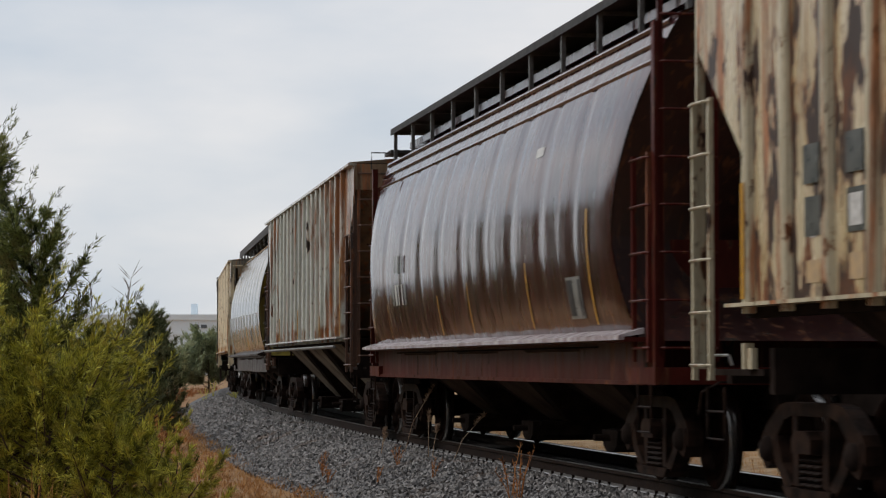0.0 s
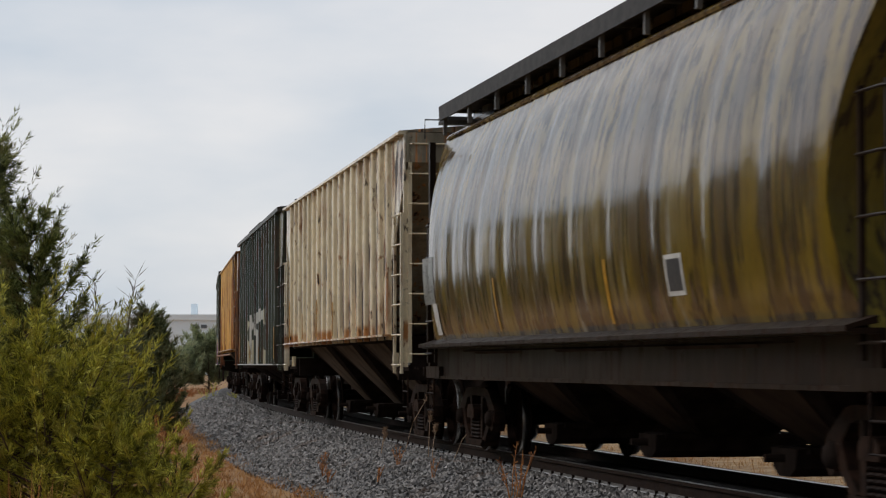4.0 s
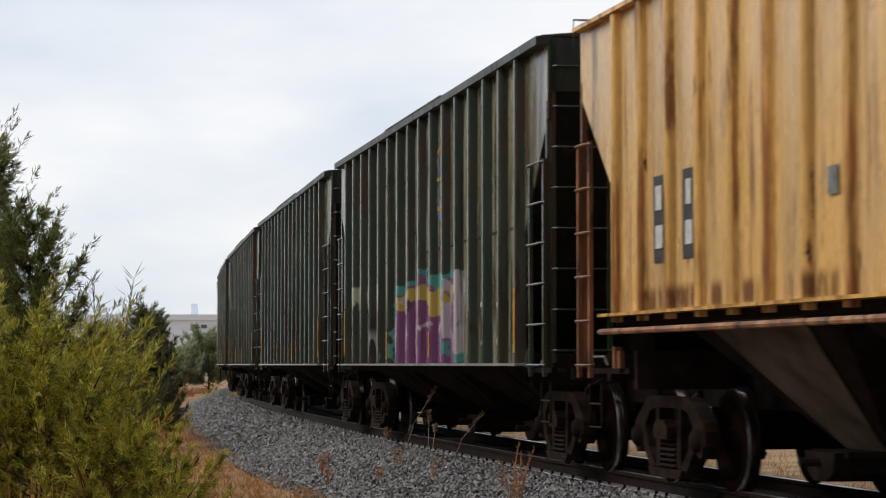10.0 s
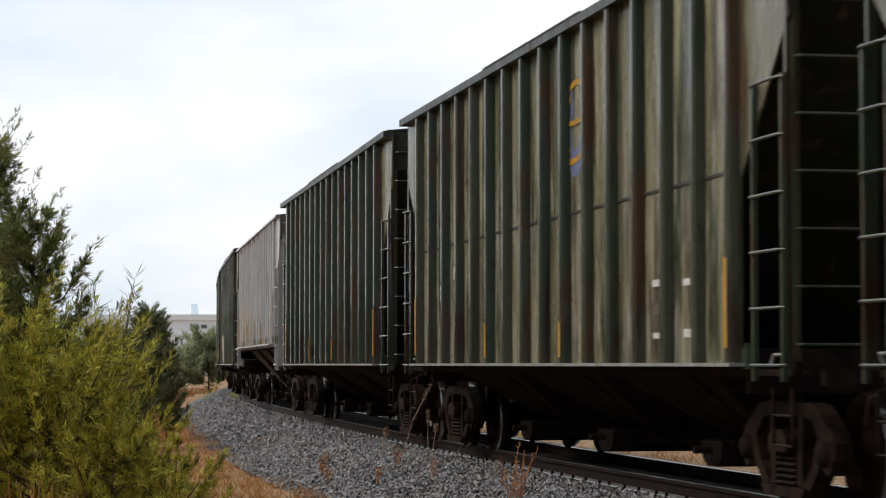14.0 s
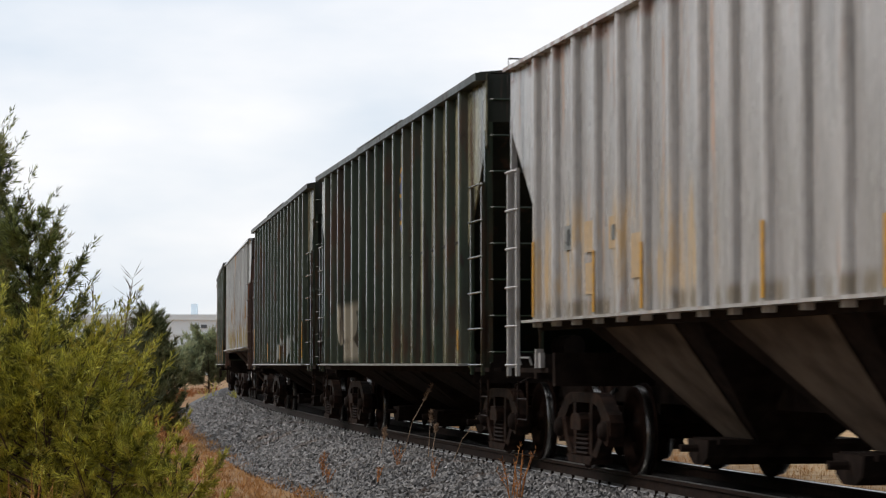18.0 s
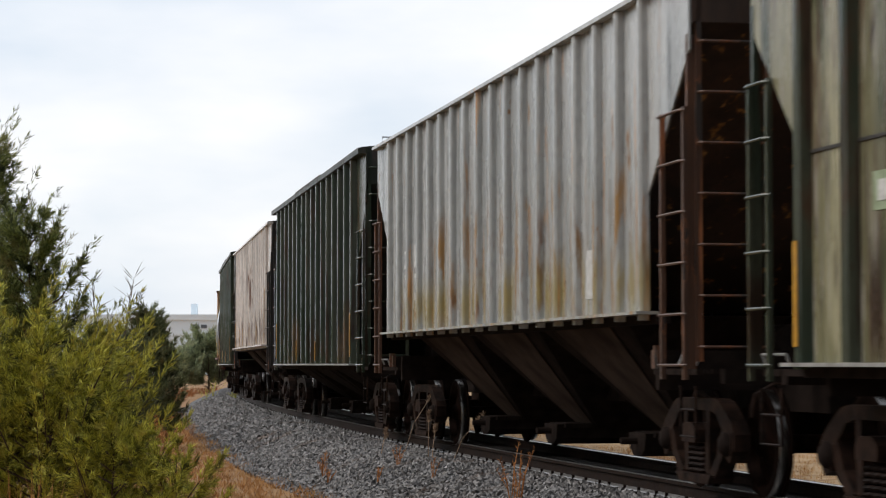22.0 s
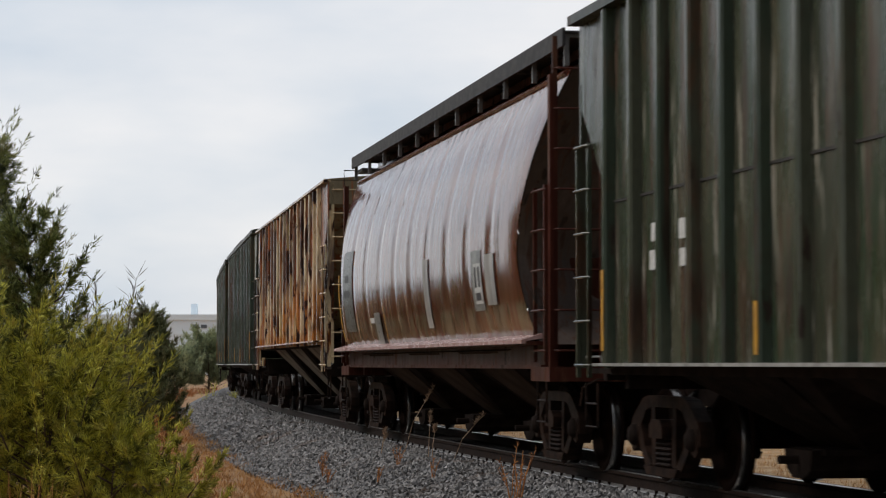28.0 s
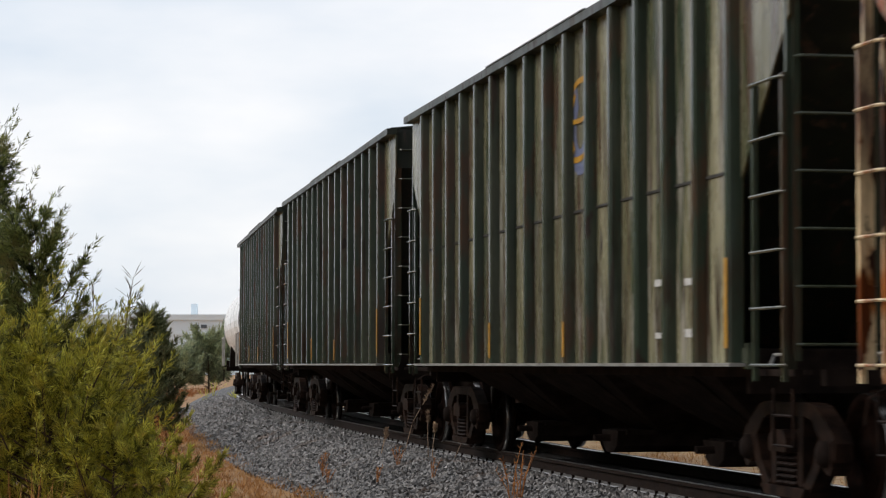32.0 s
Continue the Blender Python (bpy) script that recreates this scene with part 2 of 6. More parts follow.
# ------------------------------------------------------------------ mesh helpers
class Mesh:
    """Collects simple solids into one mesh."""

    def __init__(self):
        self.v, self.f, self.smooth = [], [], False

    def add(self, verts, faces):
        k = len(self.v)
        self.v += [tuple(q) for q in verts]
        self.f += [tuple(i + k for i in f) for f in faces]
        return self

    def box(self, x0, x1, y0, y1, z0, z1):
        return self.add([(x, y, z) for x in (x0, x1) for y in (y0, y1) for z in (z0, z1)],
                        [(0, 1, 3, 2), (4, 6, 7, 5), (0, 4, 5, 1), (2, 3, 7, 6), (0, 2, 6, 4), (1, 5, 7, 3)])

    def prism(self, outline, axis, lo, hi):
        """An outline of (a, b) pairs in the plane across axis, drawn out from lo to hi."""
        n = len(outline)

        def place(a, b, c):
            return {"x": (c, a, b), "y": (a, c, b), "z": (a, b, c)}[axis]
        verts = [place(a, b, lo) for a, b in outline] + [place(a, b, hi) for a, b in outline]
        return self.add(verts, [tuple(range(n))[::-1], tuple(range(n, 2 * n))] + [(i, (i + 1) % n, n + (i + 1) % n, n + i) for i in range(n)])

    def tube(self, a, b, r, n=6, r2=None):
        a, b = Vector(a), Vector(b)
        q = (b - a).to_track_quat("Z", "Y").to_matrix()
        r2 = r if r2 is None else r2
        ring = [q @ Vector((math.cos(6.2832 * i / n), math.sin(6.2832 * i / n), 0)) for i in range(n)]
        verts = [a + r * d for d in ring] + [b + r2 * d for d in ring]
        return self.add(verts, [tuple(range(n))[::-1], tuple(range(n, 2 * n))] + [(i, (i + 1) % n, n + (i + 1) % n, n + i) for i in range(n)])

    def pipe(self, points, r, n=6):
        pts = [Vector(q) for q in points]
        verts = []
        for i, q in enumerate(pts):
            way = (pts[min(i + 1, len(pts) - 1)] - pts[max(i - 1, 0)]).normalized()
            turn = way.to_track_quat("Z", "Y").to_matrix()
            verts += [q + turn @ Vector((r * math.cos(6.2832 * k / n), r * math.sin(6.2832 * k / n), 0)) for k in range(n)]
        m = len(pts)
        if m > 2:
            # the frame of each ring follows on from the one before
            for i in range(1, m):
                last, ring = verts[(i - 1) * n:i * n], verts[i * n:(i + 1) * n]
                best = min(range(n), key=lambda k: sum((ring[(j + k) % n] - pts[i] - last[j] + pts[i - 1]).length for j in range(n)))
                verts[i * n:(i + 1) * n] = ring[best:] + ring[:best]
        faces = [(i * n + k, i * n + (k + 1) % n, (i + 1) * n + (k + 1) % n, (i + 1) * n + k) for i in range(m - 1) for k in range(n)]
        return self.add(verts, faces + [tuple(range(n))[::-1], tuple(range((m - 1) * n, m * n))])

    def lathe(self, profile, axis="y", n=32):
        """A profile of (radius, along) pairs turned round an axis through the origin."""
        m = len(profile)
        verts = []
        for i in range(n):
            c, s = math.cos(6.2832 * i / n), math.sin(6.2832 * i / n)
            verts += [(r * c, h, r * s) if axis == "y" else (r * c, r * s, h) for r, h in profile]
        faces = [(i * m + k, i * m + k + 1, ((i + 1) % n) * m + k + 1, ((i + 1) % n) * m + k) for i in range(n) for k in range(m - 1)]
        return self.add(verts, faces)

    def data(self, name, smooth=False):
        me = bpy.data.meshes.new(name)
        me.from_pydata(self.v, [], self.f)
        bm = bmesh.new()
        bm.from_mesh(me)
        bmesh.ops.recalc_face_normals(bm, faces=bm.faces)
        bm.to_mesh(me)
        bm.free()
        me.materials.append(None)
        if smooth:
            me.polygons.foreach_set("use_smooth", [True] * len(me.polygons))
        return me


SHARED = {}


def shared(key, make, smooth=False):
    """The mesh of that key, made at the first call."""
    if key not in SHARED:
        SHARED[key] = make().data(str(key[0] if isinstance(key, tuple) else key), smooth)
    return SHARED[key]


def part(name, me, material, parent, label="", at=None):
    """One mesh object under a thing or a part."""
    ob = new(name, me)
    ob.material_slots[0].link = "OBJECT"
    ob.material_slots[0].material = material
    ob.parent = parent
    if at is not None:
        ob.matrix_basis = at
    if label:
        tagged(ob, label)
    return ob


def flipped():
    """A half turn about the upright axis."""
    return pose(0, 0, 0, 0, 0, 180)


# ------------------------------------------------------------------ ground, ballast, track
def sweep(name, profile, s0, s1, step, material, closed=False):
    """A cross-section of (offset, height) pairs drawn along the track."""
    count = int((s1 - s0) / step) + 1
    m = len(profile)
    verts = [on_track(s0 + (s1 - s0) * i / (count - 1), o, z) for i in range(count) for o, z in profile]
    links = m if closed else m - 1
    faces = [(i * m + k, i * m + (k + 1) % m, (i + 1) * m + (k + 1) % m, (i + 1) * m + k) for i in range(count - 1) for k in range(links)]
    q = Mesh().add(verts, faces)
    me = q.data(name)
    ob = new(name, me)
    ob.material_slots[0].link = "OBJECT"
    ob.material_slots[0].material = material
    return ob


def ground_material():
    n = Nodes("dry_grass_ground")
    big, small = n.noise(0.35, detail=6), n.noise(9, detail=6)
    c = n.mix(n.band(big, 0.35, 0.65), (0.38, 0.215, 0.09), (0.31, 0.165, 0.068))
    c = n.mix(n.band(small, 0.3, 0.75), c, (0.18, 0.11, 0.05))
    return n.done(c, 0.9, small, 0.05)


def gravel_material(name, island):
    n = Nodes(name)
    if island:
        f = n.island()
        c = n.mix(f, (0.040, 0.039, 0.039), (0.30, 0.285, 0.27))
        c = n.mix(n.band(n.noise(0.8), 0.55, 0.75), c, (0.15, 0.10, 0.07))
        return n.done(n.mix(n.calc("MULTIPLY", n.noise(60), 0.4), c, (0.08, 0.08, 0.085)), 0.55, n.noise(80), 0.004)
    v = n.voronoi(17)
    c = n.mix(n.calc("MULTIPLY", v, 1.0), (0.025, 0.025, 0.027), (0.12, 0.118, 0.115))
    return n.done(c, 0.7, n.voronoi(17, "Distance"), 0.06)


M_GROUND, M_GRAVEL, M_STONE = ground_material(), gravel_material("ballast_bed", False), gravel_material("crushed_ballast_stone", True)

GROUND_Z = -0.68


def ground_height(x, y):
    return GROUND_Z + 0.10 * noise.noise((x * 0.12, y * 0.12, 0.0)) + 0.03 * noise.noise((x * 0.7, y * 0.7, 3.0))


def make_ground():
    xs = [-2500, -900, -300, -120, -60, -40] + [-30 + 0.75 * i for i in range(75)] + [30, 60, 120, 300, 900, 2500]
    ys = [-2500, -600, -200, -60, -20] + [-5 + 1.0 * i for i in range(150)] + [160, 200, 300, 600, 1200, 4200]
    verts = [(x, y, ground_height(x, y) if abs(x) < 35 and -10 < y < 150 else GROUND_Z) for y in ys for x in xs]
    m = len(xs)
    faces = [(j * m + i, j * m + i + 1, (j + 1) * m + i + 1, (j + 1) * m + i) for j in range(len(ys) - 1) for i in range(m - 1)]
    ob = new("ground", Mesh().add(verts, faces).data("ground", True))
    ob.material_slots[0].link = "OBJECT"
    ob.material_slots[0].material = M_GROUND
    tagged(ob, "dry tan grassland ground beside the railway", "ground", kind="structure")


make_ground()
bed = sweep("ballast_bed", [(-3.9, -0.95), (-3.3, -0.66), (-1.75, -0.16), (0.80, -0.165), (1.60, -0.16), (1.95, -0.25), (2.85, -0.66), (3.5, -0.98)], -345, 425, 2.5, M_GRAVEL)
tagged(bed, "grey crushed stone railway ballast bed", "ballast", kind="structure")

verge = sweep("far_verge", [(-40.0, -0.60), (-20.0, -0.62), (-8.0, -0.60), (-3.4, -0.655), (-3.1, -0.70)], -345, 425, 3.0, None)
n = Nodes("bleached_straw")
verge.material_slots[0].material = n.done(n.mix(n.band(n.noise(2.5, detail=8), 0.35, 0.65), (0.46, 0.32, 0.18), (0.30, 0.19, 0.10)), 0.9, n.noise(12, detail=6), 0.06, spec=0.1)
tagged(verge, "bleached straw-coloured grass verge beyond the track", "grass", kind="structure")

# Near-black sheet: the shade under the train is put into its colour.
stained = sweep("shaded_ballast", [(-1.6, -0.155), (0.66, -0.152)], -345, 425, 2.5, plain("shade_black_ballast", (0.006, 0.005, 0.0045), (0.020, 0.017, 0.015), 0.85, 22, depth=0.03, spec=0.05))
tagged(stained, "black ballast between the rails, the train's shade in its colour", "ballast", kind="structure")

track = new("railway_track")
tagged(track, "curved railway track with rusty rails on timber ties", "railway track", kind="structure")
CANT = 0.0345
for side in (1, -1):
    o, h = 0.7525 * side, 0.7525 * side * CANT
    foot = [(o - 0.07, h - 0.172), (o - 0.07, h - 0.158), (o - 0.012, h - 0.140), (o - 0.010, h - 0.045), (o - 0.036, h - 0.035), (o - 0.036, h - 0.004),
            (o + 0.036, h - 0.004), (o + 0.036, h - 0.035), (o + 0.010, h - 0.045), (o + 0.012, h - 0.140), (o + 0.07, h - 0.158), (o + 0.07, h - 0.172)]
    rail = sweep("rail", foot, -345, 425, 2.0, M_RAIL, True)
    rail.parent = track
    shoe = sweep("rail_foot", [(o + 0.015, h - 0.136), (o + 0.068, h - 0.154), (o + 0.074, h - 0.166)], -345, 425, 2.0, M_FOOT)
    shoe.parent = rail
    tagged(shoe, "wet worn steel rail foot with sky sheen in its colour")
    top = sweep("running_surface", [(o - 0.034, h - 0.003), (o - 0.026, h), (o + 0.026, h), (o + 0.034, h - 0.003)], -345, 425, 2.0, M_RAILHEAD)
    top.parent = rail
    tagged(top, "polished steel running surface")


# ------------------------------------------------------------------ rolling stock: running gear
WHEEL_R = 0.457


def wheel_mesh():
    """A wheel pair: two dished plates with rims, joined by the axle."""
    q = Mesh()
    for k in (1, -1):
        q2 = Mesh().lathe([(0.0, 0.80 * k), (0.10, 0.80 * k), (0.115, 0.76 * k), (0.16, 0.745 * k), (0.34, 0.70 * k), (0.375, 0.775 * k), (0.445, 0.778 * k), (0.452, 0.77 * k)], n=36)
        q.add(q2.v, q2.f)
        q2 = Mesh().lathe([(0.452, 0.69 * k), (0.484, 0.68 * k), (0.484, 0.655 * k), (0.40, 0.65 * k), (0.36, 0.67 * k), (0.12, 0.68 * k), (0.08, 0.64 * k)], n=36)
        q.add(q2.v, q2.f)
    q.lathe([(0.08, -0.7), (0.08, 0.7)], n=16)
    return q


def wheelset_data():
    """The wheelset's mesh: dark plates and axle, polished treads."""
    if "wheelset" not in SHARED:
        q = wheel_mesh()
        dark = len(q.f)
        for k in (1, -1):
            q2 = Mesh().lathe([(0.452, 0.77 * k), (0.457, 0.76 * k), (0.459, 0.70 * k), (0.452, 0.69 * k)], n=36)
            q.add(q2.v, q2.f)
        me = SHARED["wheelset"] = q.data("wheelset", True)
        me.materials.append(M_TREAD)
        me.polygons.foreach_set("material_index", [0] * dark + [1] * (len(q.f) - dark))
    return SHARED["wheelset"]


def side_frame_mesh():
    """A cast side frame: a truss with sloping tension member, columns and journal jaws."""
    q = Mesh()
    top = [(-1.06, 0.40), (-1.07, 0.54), (-1.00, 0.62), (-0.80, 0.74), (-0.66, 0.81), (-0.50, 0.835), (0.50, 0.835), (0.66, 0.81), (0.80, 0.74), (1.00, 0.62), (1.07, 0.54), (1.06, 0.40),
           (0.98, 0.46), (0.76, 0.54), (0.56, 0.70), (0.40, 0.73), (-0.40, 0.73), (-0.56, 0.70), (-0.76, 0.54), (-0.98, 0.46)]
    q.prism(top, "y", -0.07, 0.07)
    for k in (1, -1):
        q.prism([(0.74 * k, 0.54), (1.02 * k, 0.56), (1.02 * k, 0.36), (0.96 * k, 0.30), (0.84 * k, 0.34)], "y", -0.08, 0.08)
        q.prism([(0.72 * k, 0.57), (0.86 * k, 0.52), (0.74 * k, 0.34), (0.52 * k, 0.15), (0.38 * k, 0.20), (0.60 * k, 0.36)], "y", -0.075, 0.075)
        q.prism([(0.24 * k, 0.20), (0.36 * k, 0.18), (0.38 * k, 0.75), (0.28 * k, 0.75)], "y", -0.07, 0.07)
    q.prism([(-0.52, 0.18), (0.52, 0.18), (0.42, 0.10), (-0.42, 0.10)], "y", -0.11, 0.11)
    return q


def spring_mesh():
    """A coil spring standing in the frame's window."""
    q, n, r = Mesh(), 5, 0.018
    verts = []
    for a in range(41):
        t = a * 0.7854
        verts += [((0.07 + r * math.cos(1.2566 * k)) * math.cos(t), (0.07 + r * math.cos(1.2566 * k)) * math.sin(t), 0.19 + 0.006 * a + r * math.sin(1.2566 * k)) for k in range(n)]
    return q.add(verts, [(a * n + k, a * n + (k + 1) % n, (a + 1) * n + (k + 1) % n, (a + 1) * n + k) for a in range(40) for k in range(n)])


def truck_frame_mesh():
    q = Mesh().box(-0.20, 0.20, -1.05, 1.05, 0.44, 0.62)
    q.box(-0.28, 0.28, -0.30, 0.30, 0.60, 0.80)
    for k in (1, -1):
        q.box(0.48 * k - 0.05, 0.48 * k + 0.05, -0.85, 0.85, 0.38, 0.50)
    return q


def make_truck(car, x):
    """A two-axle truck under a car; its wheel pairs turn."""
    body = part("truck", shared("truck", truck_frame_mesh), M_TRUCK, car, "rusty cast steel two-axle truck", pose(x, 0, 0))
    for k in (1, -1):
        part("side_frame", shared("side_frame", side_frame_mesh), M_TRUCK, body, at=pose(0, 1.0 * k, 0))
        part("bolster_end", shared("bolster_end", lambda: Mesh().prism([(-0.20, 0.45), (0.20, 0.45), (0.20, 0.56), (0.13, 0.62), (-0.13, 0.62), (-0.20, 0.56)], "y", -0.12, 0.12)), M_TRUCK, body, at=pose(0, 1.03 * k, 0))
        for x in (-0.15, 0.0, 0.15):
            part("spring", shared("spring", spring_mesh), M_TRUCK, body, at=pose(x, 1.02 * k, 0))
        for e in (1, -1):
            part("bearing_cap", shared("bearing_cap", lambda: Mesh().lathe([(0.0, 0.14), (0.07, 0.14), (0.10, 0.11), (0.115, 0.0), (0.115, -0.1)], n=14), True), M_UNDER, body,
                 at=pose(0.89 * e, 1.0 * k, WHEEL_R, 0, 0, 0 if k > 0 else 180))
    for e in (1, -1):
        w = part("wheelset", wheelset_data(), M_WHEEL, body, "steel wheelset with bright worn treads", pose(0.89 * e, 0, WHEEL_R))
        w["axle"] = e
        WHEELS.append(w)
    return body


WHEELS, CARS = [], []


def coupler_mesh():
    q = Mesh().box(-0.25, 0.42, -0.09, 0.09, 0.76, 0.96)
    q.prism([(0.40, -0.16), (0.62, -0.17), (0.72, -0.05), (0.66, 0.10), (0.50, 0.17), (0.40, 0.14)], "z", 0.72, 1.0)
    return q


def ladder(car, x, y, z0, z1, width, axis, mat, step=0.42, standoff=0.0):
    """A ladder with two stiles and its rungs, on the car's side (axis x) or end (axis y)."""
    q = Mesh()
    if axis == "x":
        for a in (x, x + width):
            q.box(a - 0.025, a + 0.025, y - 0.02, y + 0.02, z0, z1)
    else:
        for a in (y, y + width):
            q.box(x - 0.02, x + 0.02, a - 0.025, a + 0.025, z0, z1)
    lad = part("ladder", q.data("ladder"), mat, car)
    n = int((z1 - z0 - 0.15) / step) + 1
    d = 0.045
    if axis == "x":
        rung = shared(("rung_x", width), lambda: Mesh().pipe([(-0.03, 0, 0), (0.03, d, 0), (width - 0.03, d, 0), (width + 0.03, 0, 0)], 0.013, 6))
    else:
        rung = shared(("rung_y", width), lambda: Mesh().pipe([(0, -0.02, 0), (-d, 0.03, 0), (-d, width - 0.03, 0), (0, width + 0.02, 0)], 0.013, 6))
    for i in range(n):
        z = z0 + 0.12 + step * i
        at = pose(x, y, z) if y >= 0 or axis == "y" else pose(x + width, y, z, 0, 0, 180)
        if axis == "y" and x > 0:
            at = pose(x, y + width, z, 0, 0, 180)
        part("rung", rung, mat, lad, at=at)
    return lad


def underframe(car, half, end, mat):
    """Centre sill, couplers, air hoses and brake rigging, alike on all cars."""
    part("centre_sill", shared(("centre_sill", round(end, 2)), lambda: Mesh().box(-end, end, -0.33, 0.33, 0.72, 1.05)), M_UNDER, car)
    for k in (1, -1):
        turn = pose(end - 0.05, 0, 0) if k > 0 else pose(-end + 0.05, 0, 0, 0, 0, 180)
        part("coupler", shared("coupler", coupler_mesh), M_TRUCK, car, at=turn)
        part("air_hose", shared("air_hose", lambda: Mesh().pipe([(0, 0.35, 0.85), (0.12, 0.36, 0.80), (0.2, 0.34, 0.62), (0.33, 0.26, 0.46), (0.5, 0.12, 0.42)], 0.025, 7), True), M_BLACK, car, at=turn)
        part("stirrup_step", shared("stirrup_step", lambda: Mesh().pipe([(0.0, 0, 0), (0.0, 0, -0.42), (0.42, 0, -0.42), (0.42, 0, 0)], 0.014, 6).pipe([(0, 0, -0.2), (0.42, 0, -0.2)], 0.012, 6)), M_TRUCK, car,
             at=pose(k * (end - 0.28) - 0.21, 1.46, 0.95))


def roof_walk(car, length, z, mat, width=0.62, posts=9, lift=0.16):
    part("running_board", shared(("running_board", round(length, 2)), lambda: grating(length, width)), mat, car, "grey metal running board", pose(0, 0, z))
    for i in range(posts):
        x = -length / 2 + 0.3 + (length - 0.6) * i / (posts - 1)
        part("running_board_bracket", shared(("bracket", lift), lambda: Mesh().box(-0.02, 0.02, -0.30, -0.26, -lift, 0).box(-0.02, 0.02, 0.26, 0.30, -lift, 0).box(-0.025, 0.025, -0.3, 0.3, -0.03, 0)), mat, car, at=pose(x, 0, z))
    for k in (1, -1):
        for y in (-0.30, 0.75):
            part("grab_rail", shared(("grab_rail", y), lambda: Mesh().pipe([(0, y, -0.1), (0, y, 0.12), (-0.55, y, 0.12), (-0.55, y, -0.1)], 0.014, 6)), mat, car,
                 at=pose(length / 2 - 0.1, 0, z) if k > 0 else pose(-length / 2 + 0.1, 0, z, 0, 0, 180))


def grating(length, width):
    q = Mesh()
    for k in range(4):
        y = -width / 2 + width * k / 3
        q.box(-length / 2, length / 2, y - 0.03, y + 0.03, -0.02, 0.025)
    n = int(length / 0.3)
    for i in range(n + 1):
        x = -length / 2 + length * i / n
        q.box(x - 0.02, x + 0.02, -width / 2, width / 2, -0.012, 0.018)
    return q


def part_platform(car, half, end, turn):
    """The open end platform: bolster beam, end sill, side stringers and a few cross bars."""
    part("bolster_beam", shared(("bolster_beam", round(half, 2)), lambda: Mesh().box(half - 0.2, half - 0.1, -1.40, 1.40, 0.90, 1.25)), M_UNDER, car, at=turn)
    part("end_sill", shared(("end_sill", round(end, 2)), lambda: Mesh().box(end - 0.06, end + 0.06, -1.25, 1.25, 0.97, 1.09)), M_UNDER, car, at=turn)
    part("uncoupling_lever", shared(("uncoupling_lever", round(end, 2)), lambda: Mesh().pipe([(end + 0.30, 0.05, 0.92), (end + 0.12, 0.2, 0.98), (end + 0.10, 1.30, 0.98), (end + 0.14, 1.44, 0.90), (end + 0.16, 1.46, 0.72)], 0.010, 6)), M_TRUCK, car, "bent steel uncoupling lever", turn)
    for y in (-1.44, 1.44):
        part("corner_grab_iron", shared(("corner_grab_iron", round(end, 2), y), lambda: Mesh().pipe([(end - 0.62, y, 1.12), (end - 0.62, y + 0.03, 1.20), (end - 0.12, y + 0.03, 1.20), (end - 0.12, y, 1.12)], 0.012, 6)), M_LIP, car, at=turn)
    for y in (-1.42, 1.42):
        part("side_stringer", shared(("side_stringer", round(end, 2), y), lambda: Mesh().box(half - 0.1, end - 0.06, y - 0.03, y + 0.03, 1.04, 1.09)), M_UNDER, car, at=turn)
    for i in range(4):
        x = end - 0.14 - 0.11 * i
        part("platform_bar", shared(("platform_bar", round(x, 2)), lambda: Mesh().box(x - 0.018, x + 0.018, -1.3, 1.3, 1.05, 1.085)), M_UNDER, car, at=turn)


def post_mesh(z0, z1, w, d, x, y):
    """A pressed steel side post with chamfered edges, closed at the ends."""
    c = 0.022
    return Mesh().prism([(x + a, y + b) for a, b in ((-w / 2 - 0.015, -0.01), (-w / 2, d - c), (-w / 2 + c, d), (w / 2 - c, d), (w / 2, d - c), (w / 2 + 0.015, -0.01))], "z", z0, z1)


